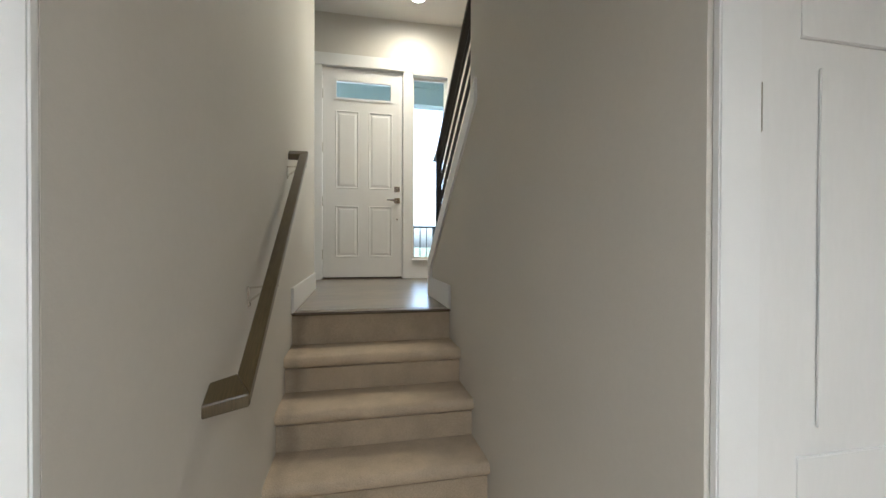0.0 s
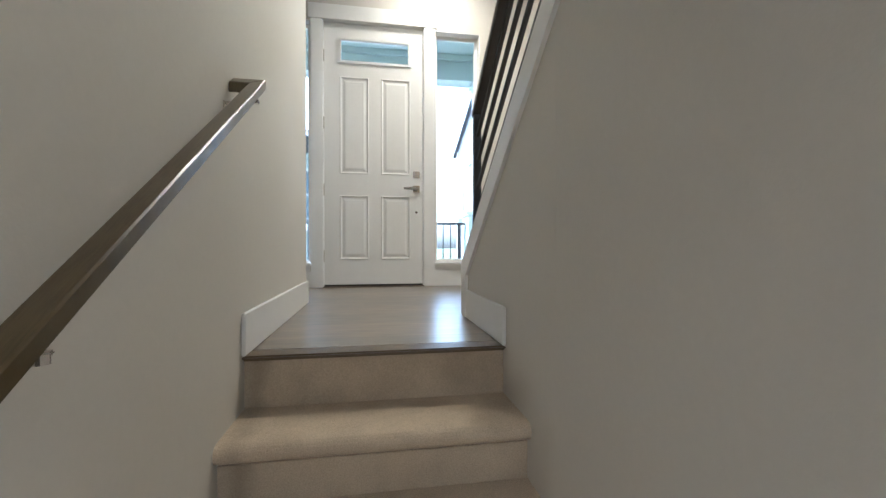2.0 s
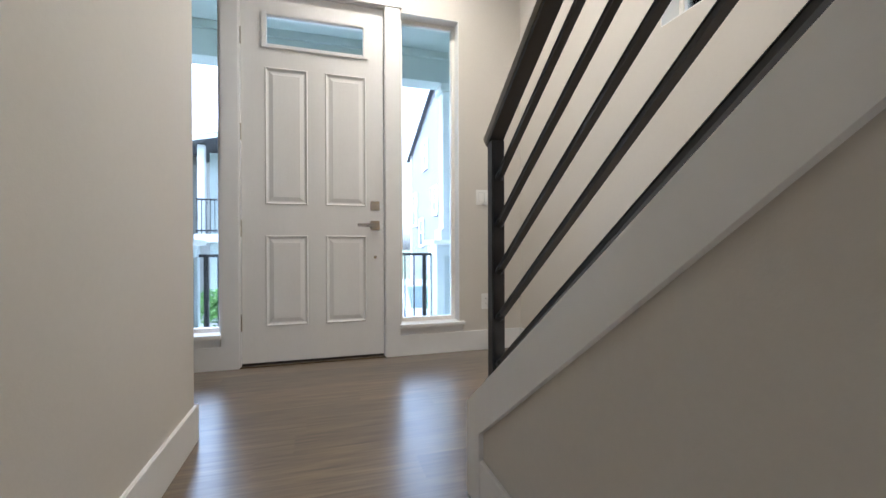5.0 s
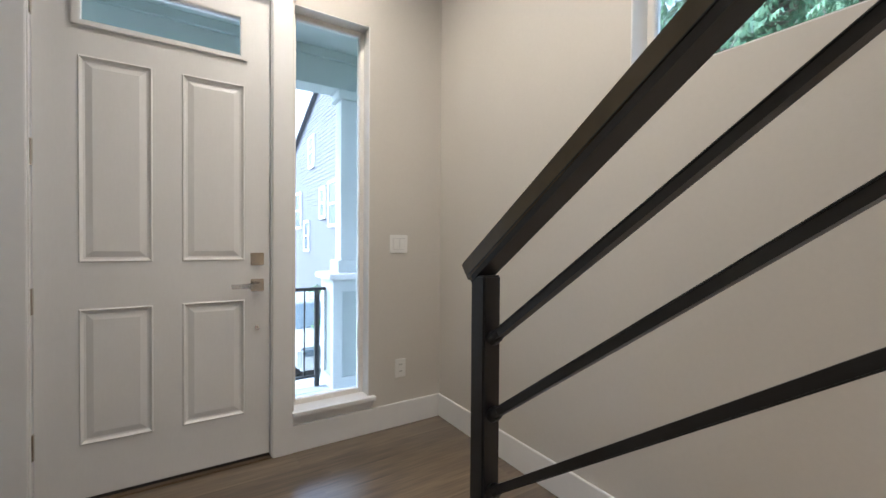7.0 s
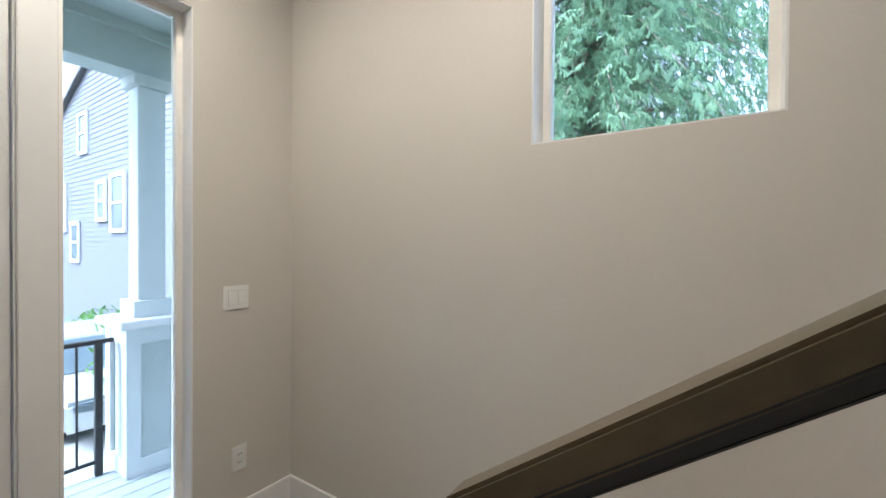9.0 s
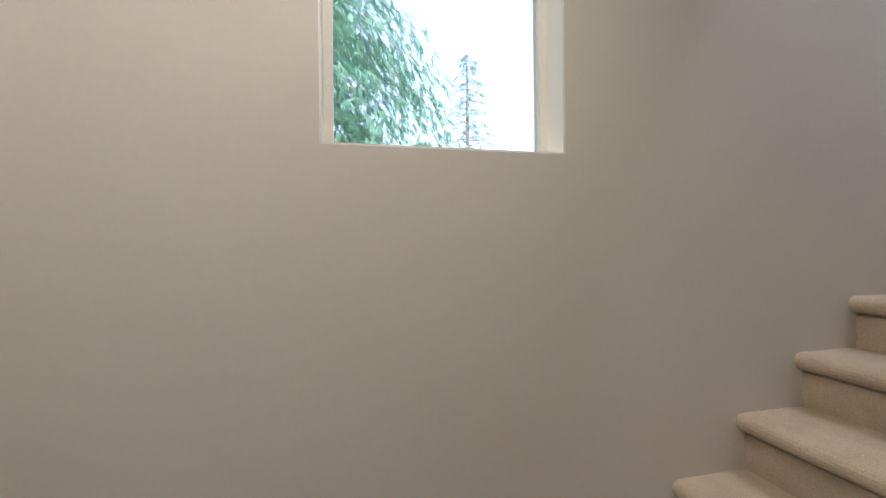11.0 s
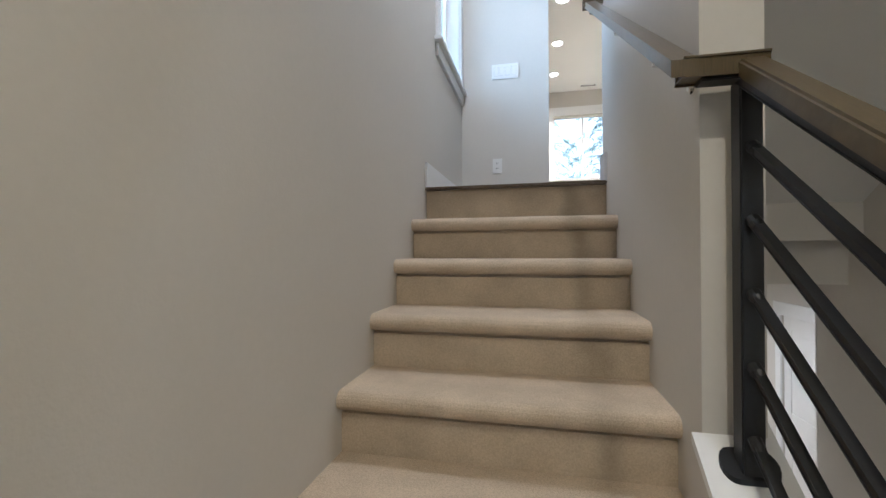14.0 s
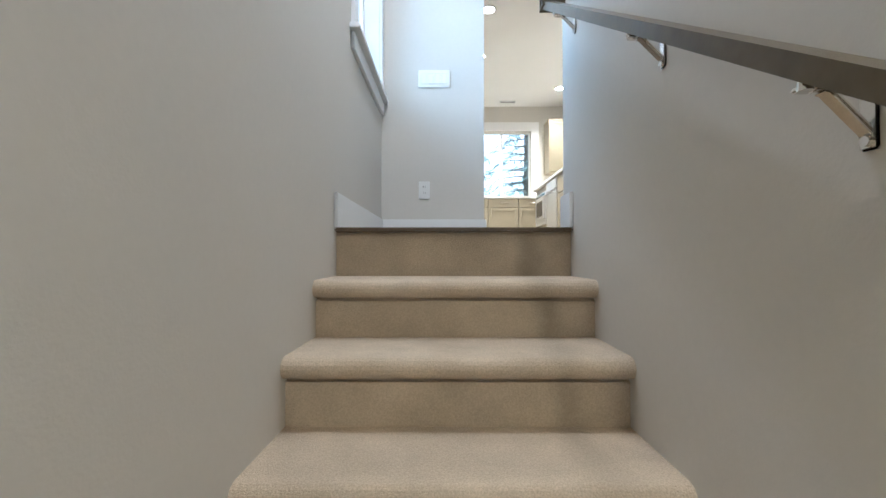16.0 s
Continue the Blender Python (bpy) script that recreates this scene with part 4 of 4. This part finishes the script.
def lap_side(bm, axis, const, way, a0, a1, z0, top, lap=0.135, proud=0.014):
    """Lap siding boards on a plane; top(a) is the roofline, so boards stop under it."""
    z = z0
    while z < 12:
        lo_, hi_ = a0, a1
        n = 60
        good = [a0 + (a1 - a0) * i / n for i in range(n + 1) if top(a0 + (a1 - a0) * i / n) > z + lap * 0.5]
        if len(good) < 2:
            break
        lo_, hi_ = good[0], good[-1]
        c0, c1 = const + way * proud, const + way * 0.002
        q = [(lo_, c0, z), (hi_, c0, z), (hi_, c1, z + lap), (lo_, c1, z + lap)]
        vs = [bm.verts.new((b, a, zz) if axis == "y" else (a, b, zz)) for a, b, zz in q]
        bm.faces.new(vs)
        q2 = [(lo_, const, z), (hi_, const, z)]
        us = [bm.verts.new((b, a, zz) if axis == "y" else (a, b, zz)) for a, b, zz in q2]
        bm.faces.new((us[0], us[1], vs[1], vs[0]))
        z += lap
    return bm


def house_window(h, axis, const, way, a0, a1, z0, z1):
    """A sash window that stands proud of a siding wall."""
    def s(p, q, r, t, d0, d1):
        lo_, hi_ = min(const + way * d0, const + way * d1), max(const + way * d0, const + way * d1)
        return (p, q, lo_, hi_, r, t) if axis == "x" else (lo_, hi_, p, q, r, t)
    f = 0.10
    bm = B()
    for a in ((a0 - f, a0, z0 - f, z1 + f), (a1, a1 + f, z0 - f, z1 + f), (a0, a1, z1, z1 + f), (a0, a1, z0 - f, z0), (a0, a1, (z0 + z1) / 2 - 0.03, (z0 + z1) / 2 + 0.03)):
        box(bm, *s(*a, 0.0, 0.05))
    w = part("window", bm, TRIM, h)
    part("pane", box(B(), *s(a0, a1, z0, z1, 0.004, 0.02)), PANE, w)


PANE = material("reflective_house_glass", (0.10, 0.13, 0.15), 0.08, grain=0.1, scale=2)


def grey_house():
    h = thing("neighbour_house", (8, 13, GROUND), "blue-grey lap-sided gabled house with white windows", "house")
    X, y0, y1, eave, ridge = 4.4, 9.8, 21.0, 5.05, 8.2
    top = lambda y: ridge - abs(y - 13.3) * (ridge - eave) / 7.7
    bm = prism(B(), [(y0, GROUND), (y1, GROUND), (y1, top(y1)), (13.3, ridge), (y0, top(y0))], X, X + 8)
    part("wall", bm, SIDING, h)
    bm = lap_side(B(), "y", X, -1, y0, y1, GROUND, top)
    part("lap_siding", bm, SIDING, h)["kind"] = "stuff"
    bm = B()
    for ya, yb in ((y0 - 0.5, 13.3), (y1 + 0.5, 13.3)):
        za, zb = top(ya), ridge
        prism(bm, [(ya, za), (yb, zb), (yb, zb + 0.22), (ya, za + 0.22)], X - 0.14, X + 8.4)
    part("roof", bm, ROOF, h)
    bm = B()
    for ya, yb in ((y0 - 0.5, 13.3), (y1 + 0.5, 13.3)):
        prism(bm, [(ya, top(ya) - 0.02), (yb, ridge - 0.02), (yb, ridge + 0.12), (ya, top(ya) + 0.12)], X - 0.18, X - 0.142)
    part("rake_board", bm, TRIM, h)
    for a0, a1, z0, z1 in ((15.2, 16.0, 1.75, 3.05), (16.5, 17.0, 2.05, 2.95), (18.6, 19.2, 0.9, 1.9), (17.9, 18.5, 4.0, 5.0), (19.8, 20.6, 1.8, 3.1), (11.5, 12.4, 1.8, 3.1)):
        house_window(h, "y", X - 0.02, -1, a0, a1, z0, z1)
    bm = B()
    for y in (y0, y1):
        box(bm, X - 0.035, X + 0.1, y - 0.08, y + 0.08, GROUND, top(y))
    part("corner_board", bm, TRIM, h)


grey_house()


def cream_house():
    h = thing("neighbour_house", (-7, 20, GROUND), "pale cream house with a balcony under a porch gable", "house")
    x0, x1, y0, y1, eave, ridge = -12.2, -3.8, 17.0, 26.0, 4.25, 6.4
    xm = (x0 + x1) / 2
    top = lambda a: ridge - abs(a - xm) * (ridge - eave) / (x1 - xm)
    part("wall", prism(B(), [(x0, GROUND), (x1, GROUND), (x1, eave), (xm, ridge), (x0, eave)], y0, y1, "y"), SIDING2, h)
    bm = lap_side(B(), "x", y0, -1, x0, x1, GROUND, top)
    lap_side(bm, "y", x1, 1, y0, y1, GROUND, lambda a: eave)
    part("lap_siding", bm, SIDING2, h)["kind"] = "stuff"
    for xe in (x0 - 0.35, x1 + 0.35):
        part("roof", prism(B(), [(xe, top(xe) + 0.02), (xm, ridge + 0.02), (xm, ridge + 0.2), (xe, top(xe) + 0.2)], y0 - 0.35, y1 + 0.35, "y"), ROOF, h)
        part("rake_board", prism(B(), [(xe, top(xe) - 0.06), (xm, ridge - 0.06), (xm, ridge + 0.14), (xe, top(xe) + 0.14)], y0 - 0.39, y0 - 0.352, "y"), TRIM, h)
    part("corner_board", box(B(), x1 - 0.16, x1 + 0.03, y0 - 0.035, y0 + 0.16, GROUND, eave - 0.05), TRIM, h)
    # balcony bay before the corner
    bx0, bx1, by0, by1 = -3.26, -0.9, 16.0, 18.6
    part("bay_wall", box(B(), bx0 + 0.1, bx1, 17.2, by1, GROUND, 3.9), EXT, h)
    part("bay_wall", box(B(), bx0 + 0.25, bx1, 16.6, 17.2, GROUND, 0.95), EXT, h)
    part("bay_floor", box(B(), bx0 - 0.06, bx1, by0, 17.2, 0.95, 1.20, 0.01), TRIM, h)
    for x in (bx0 + 0.12, bx1 - 0.12):
        part("column", box(B(), x - 0.10, x + 0.10, by0 + 0.08, by0 + 0.28, GROUND if x > -2 else 1.20, 3.9, 0.01), TRIM, h)
    bm = prism(B(), [(-3.66, 3.82), (-2.0, 4.19), (-0.5, 3.82), (-0.5, 3.96), (-2.0, 4.36), (-3.66, 3.96)], by0 - 0.35, by1, "y")
    part("bay_roof", bm, ROOF, h, "small dark porch roof")
    bm = prism(B(), [(-3.68, 3.80), (-2.0, 4.17), (-0.48, 3.80), (-0.48, 3.93), (-2.0, 4.30), (-3.68, 3.93)], by0 - 0.40, by0 - 0.352, "y")
    part("fascia", bm, TRIM, h)
    bm = B()
    for z in (1.28, 2.22):
        box(bm, bx0, bx1, by0 + 0.03, by0 + 0.07, z, z + 0.05)
        box(bm, bx0, bx0 + 0.04, by0 + 0.07, 17.2, z, z + 0.05)
    for k in range(20):
        box(bm, bx0 + 0.01 + k * 0.12, bx0 + 0.03 + k * 0.12, by0 + 0.04, by0 + 0.06, 1.20, 2.24)
    part("balcony_railing", bm, BLACK, h, "black metal balcony railing")
    for a0, a1, z0, z1 in ((-4.34, -4.08, 2.05, 2.40), (-6.8, -5.8, 2.0, 3.4), (-6.8, -5.8, -0.6, 0.9), (-9.2, -8.2, 2.0, 3.4)):
        house_window(h, "x", y0 - 0.02, -1, a0, a1, z0, z1)
    house_window(h, "x", 17.18, -1, -2.3, -1.3, 1.45, 3.2)


cream_house()
PAINT = material("silver_car_paint", (0.55, 0.57, 0.58), 0.25, 0.6, grain=0.02, coat=0.6)
TYRE = material("black_tyre_rubber", (0.02, 0.02, 0.02), 0.85, grain=0.1)


def car(x, y, z):
    c = thing("parked_car", (x, y, z), "silver parked car with dark windows on the drive", "car")
    side = [(-2.2, 0.30), (-2.2, 0.72), (-1.35, 0.90), (-0.75, 1.38), (0.75, 1.42), (1.55, 1.0), (2.15, 0.92), (2.22, 0.45), (2.15, 0.30)]
    bm = prism(B(), [(y + a, z + b) for a, b in side], x - 0.88, x + 0.88)
    bmesh.ops.bevel(bm, geom=bm.edges[:], offset=0.06, segments=2, affect="EDGES", clamp_overlap=True)
    body = part("body", bm, PAINT, c)
    for s in (-1, 1):
        bm = prism(B(), [(y - 1.15, z + 0.95), (y - 0.70, z + 1.30), (y + 0.68, z + 1.33), (y + 1.35, z + 1.0)], x + s * 0.875, x + s * 0.89)
        part("side_window", bm, PANE, body)
    for a, b, p, q in ((-1.34, 0.93, -0.78, 1.35), (0.80, 1.39, 1.50, 1.05)):
        n = Vector((0, -(q - b), p - a)).normalized() * 0.012
        bm = prism(B(), [(y + a, z + b), (y + p, z + q), (y + p + n.y, z + q + n.z), (y + a + n.y, z + b + n.z)], x - 0.72, x + 0.72)
        part("windscreen", bm, PANE, body)
    for dy in (-1.35, 1.38):
        for s in (-1, 1):
            wx = x + s * 0.80
            w = part("wheel", tube(B(), (wx - 0.1, y + dy, z + 0.32), (wx + 0.1, y + dy, z + 0.32), 0.32, 24), TYRE, c)
            part("rim", tube(B(), (wx - 0.105, y + dy, z + 0.32), (wx + 0.105, y + dy, z + 0.32), 0.2, 16), NICKEL, w)
    for s in (-1, 1):
        part("headlight", box(B(), x + s * 0.62 - 0.16, x + s * 0.62 + 0.16, y - 2.24, y - 2.15, z + 0.58, z + 0.70, 0.02), PANE, c)


car(3.0, 12.6, GROUND + 0.03)


# ---- trees ----
def leaf_material(name, colour, light):
    m = bpy.data.materials.new(name)
    m.use_nodes = True
    n, l = m.node_tree.nodes, m.node_tree.links
    b = n["Principled BSDF"]
    b.inputs["Roughness"].default_value = 0.7
    geo = n.new("ShaderNodeNewGeometry")
    ramp = n.new("ShaderNodeValToRGB")
    ramp.color_ramp.elements[0].color = (*colour, 1)
    ramp.color_ramp.elements[1].color = (*light, 1)
    l.new(geo.outputs["Random Per Island"], ramp.inputs[0])
    l.new(ramp.outputs[0], b.inputs["Base Color"])
    tr = n.new("ShaderNodeBsdfTranslucent")
    l.new(ramp.outputs[0], tr.inputs[0])
    mx = n.new("ShaderNodeMixShader")
    mx.inputs[0].default_value = 0.45
    l.new(b.outputs[0], mx.inputs[1])
    l.new(tr.outputs[0], mx.inputs[2])
    l.new(mx.outputs[0], n["Material Output"].inputs[0])
    return m


CEDAR = leaf_material("cedar_foliage", (0.105, 0.215, 0.135), (0.22, 0.345, 0.185))
# paler than fir green: haze of the distance is put into the leaf colour
FIR = leaf_material("hazy_fir_foliage", (0.22, 0.29, 0.27), (0.33, 0.40, 0.36))


def conifer(x, y, height, radius, seed, mat, label, droop=0.5, limbs=90, sprays=26, leaf=0.30, bare=0.08, hang=0.5, scatter=0.0):
    """A conifer: tapered trunk, whorled limbs that droop, and hanging sprays of narrow leaves."""
    rng = random.Random(seed)
    base = Vector((x, y, GROUND))
    t = thing("conifer_tree", base, label, "tree", "conifers round the house")
    bm = tube(B(), base, base + Vector((0, 0, height)), height * 0.018 + 0.05, 12, 0.02)
    part("trunk", bm, BARK, t, smooth=True)
    verts, faces, lb = [], [], B()
    for i in range(limbs):
        u = bare + (1 - bare) * (i + rng.random()) / limbs
        z = height * u
        length = radius * (1 - u) ** 0.75 * rng.uniform(0.65, 1.1) + 0.25
        a = i * 2.4 + rng.uniform(-0.4, 0.4)
        out = Vector((math.cos(a), math.sin(a), 0))
        start = base + Vector((0, 0, z))
        prev = start
        pts = []
        for k in range(1, 7):
            f = k / 6
            p = start + out * length * f + Vector((0, 0, -droop * length * f * f + 0.12 * length * math.sin(f * 3.1) * 0.6))
            pts.append((prev, p, f))
            prev = p
        tube(lb, start, pts[2][1], 0.028 * length / 2 + 0.008, 5, 0.012)
        tube(lb, pts[2][1], pts[-1][1], 0.012, 4, 0.004)
        side = Vector((-out.y, out.x, 0))
        for k in range(int(sprays * (0.4 + length / radius))):
            p0, p1, f = pts[min(5, int(rng.random() ** 0.7 * 6))]
            c = p0.lerp(p1, rng.random()) + Vector((rng.gauss(0, 1), rng.gauss(0, 1), rng.gauss(-0.4, 0.8))) * scatter
            d = (side * rng.choice((-1, 1)) * rng.uniform(0.4, 1.0) + out * rng.uniform(0.2, 0.9) + Vector((0, 0, -rng.uniform(0.15, 0.9) * (0.5 + droop) * 2 * hang))).normalized()
            ln = leaf * rng.uniform(0.7, 1.6)
            nrm = d.cross(Vector((rng.uniform(-1, 1), rng.uniform(-1, 1), rng.uniform(-0.3, 1)))).normalized()
            for j in range(7):
                g = j / 7
                q = c + d * ln * g
                s = (nrm if j % 2 else -nrm)
                tip = q + (d * 0.8 + s * rng.uniform(0.5, 0.9)).normalized() * ln * 0.36 * (1.1 - g) + Vector((0, 0, -0.04))
                w = ln * 0.07
                b0 = len(verts)
                cross = (tip - q).cross(d.cross(nrm)).normalized() * w
                verts += [q - cross, q + cross, tip]
                faces.append((b0, b0 + 1, b0 + 2))
    part("limbs", lb, BARK, t)
    me = bpy.data.meshes.new("crown")
    me.from_pydata([tuple(v) for v in verts], [], faces)
    me.materials.append(mat)
    ob = new("crown", me)
    ob.parent, ob.matrix_parent_inverse = t, Matrix.Translation(-base)
    ob["kind"] = "stuff"
    return t


conifer(10.2, 5.7, 17.0, 6.6, 3, CEDAR, "large green cedar with drooping sprays beside the house", 0.6, 360, 190, 0.21, hang=0.9, scatter=0.17)
conifer(24.5, -3.4, 14.8, 4.2, 5, FIR, "slender pale fir beyond the stair window", 0.25, 150, 24, 0.26, scatter=0.06)
conifer(20.0, -7.5, 12.5, 3.4, 8, FIR, "slender dark fir beyond the stair window", 0.25, 150, 28, 0.26, scatter=0.06)
conifer(14.2, 1.2, 6.6, 2.4, 9, CEDAR, "young green cedar below the stair window", 0.4, 130, 70, 0.22, hang=0.8, scatter=0.10)
conifer(1.9, -15.0, 14.0, 4.2, 11, FIR, "fir behind the kitchen window", 0.45, 150, 34, 0.24, scatter=0.08)
conifer(-3.0, -19.0, 17.0, 4.8, 13, FIR, "tall fir behind the kitchen window", 0.4, 170, 34, 0.26, scatter=0.08)
conifer(-5.0, -17.0, 15.0, 4.4, 17, FIR, "broad fir behind the kitchen", 0.3, 140, 36, 0.34, scatter=0.08)
conifer(4.6, -17.5, 16.0, 4.4, 19, FIR, "fir at the back of the lot", 0.3, 140, 36, 0.34, scatter=0.08)


def shrub(x, y, z, r, seed):
    rng = random.Random(seed)
    t = thing("shrub", (x, y, z), "small bright green leafy shrub on the ground", "shrub", "shrubs")
    bm, verts, faces = B(), [], []
    for i in range(9):
        a = rng.uniform(0, 6.28)
        tube(bm, (x, y, z), (x + math.cos(a) * r * 0.7, y + math.sin(a) * r * 0.7, z + r * rng.uniform(1.0, 1.8)), 0.012, 5, 0.004)
    part("stems", bm, BARK, t)
    for i in range(1500):
        d = Vector((rng.gauss(0, 1), rng.gauss(0, 1), rng.gauss(0, 1))).normalized() * r * rng.uniform(0.5, 1.0)
        p = Vector((x, y, z + r * 1.05)) + Vector((d.x, d.y, d.z * 1.0)) * (1 + 0.25 * math.sin(d.x * 9 + d.y * 7))
        u = Vector((rng.uniform(-1, 1), rng.uniform(-1, 1), rng.uniform(-1, 1))).normalized() * 0.09
        v = u.cross(d).normalized() * 0.035
        b0 = len(verts)
        verts += [p - u, p + v, p + u, p - v]
        faces.append((b0, b0 + 1, b0 + 2, b0 + 3))
    me = bpy.data.meshes.new("leaves")
    me.from_pydata([tuple(v) for v in verts], [], faces)
    me.materials.append(LEAFY)
    ob = new("leaves", me)
    ob.parent, ob.matrix_parent_inverse = t, Matrix.Translation(-Vector((x, y, z)))
    ob["kind"] = "stuff"


LEAFY = leaf_material("bright_shrub_leaves", (0.09, 0.22, 0.05), (0.20, 0.36, 0.10))
for i, (x, y, r) in enumerate(((3.55, 10.6, 0.95), (3.6, 8.9, 0.7), (3.7, 14.5, 0.7), (-3.2, 14.0, 0.8), (-2.4, 15.5, 0.6))):
    shrub(x, y, GROUND, r, i)

# ---- floor planks ----
def planks(parent, x0, x1, y0, y1, z, width, seed, group):
    rng = random.Random(seed)
    meshes = {}
    y = y0
    while y < y1 - 0.02:
        w = min(width, y1 - y)
        x = x0 - rng.uniform(0, 1.1)
        while x < x1:
            a, b = max(x, x0), min(x + 1.22, x1)
            x += 1.22
            if b - a < 0.03:
                continue
            key = (round(b - a, 4), round(w, 4))
            if key not in meshes:
                bm = box(B(), 0, key[0], 0, w, 0, 0.014)
                ob = part("plank", bm, PLANK, parent)
                meshes[key] = ob.data
            else:
                ob = new("plank", meshes[key])
                ob.parent = parent
            ob.location = (a, y, z - 0.014)
        y += w


planks(floor, -1.318, RIGHT, EDGE1 + 0.09, 5.10, 0.0, 0.152, 4, "entry")
planks(floor2, MID1, RIGHT, 0.012, EDGE2 - 0.09, TOP, 0.152, 6, "upper")
planks(floor2, -1.2, 1.149, -1.6, 0.99, TOP, 0.152, 7, "upper")
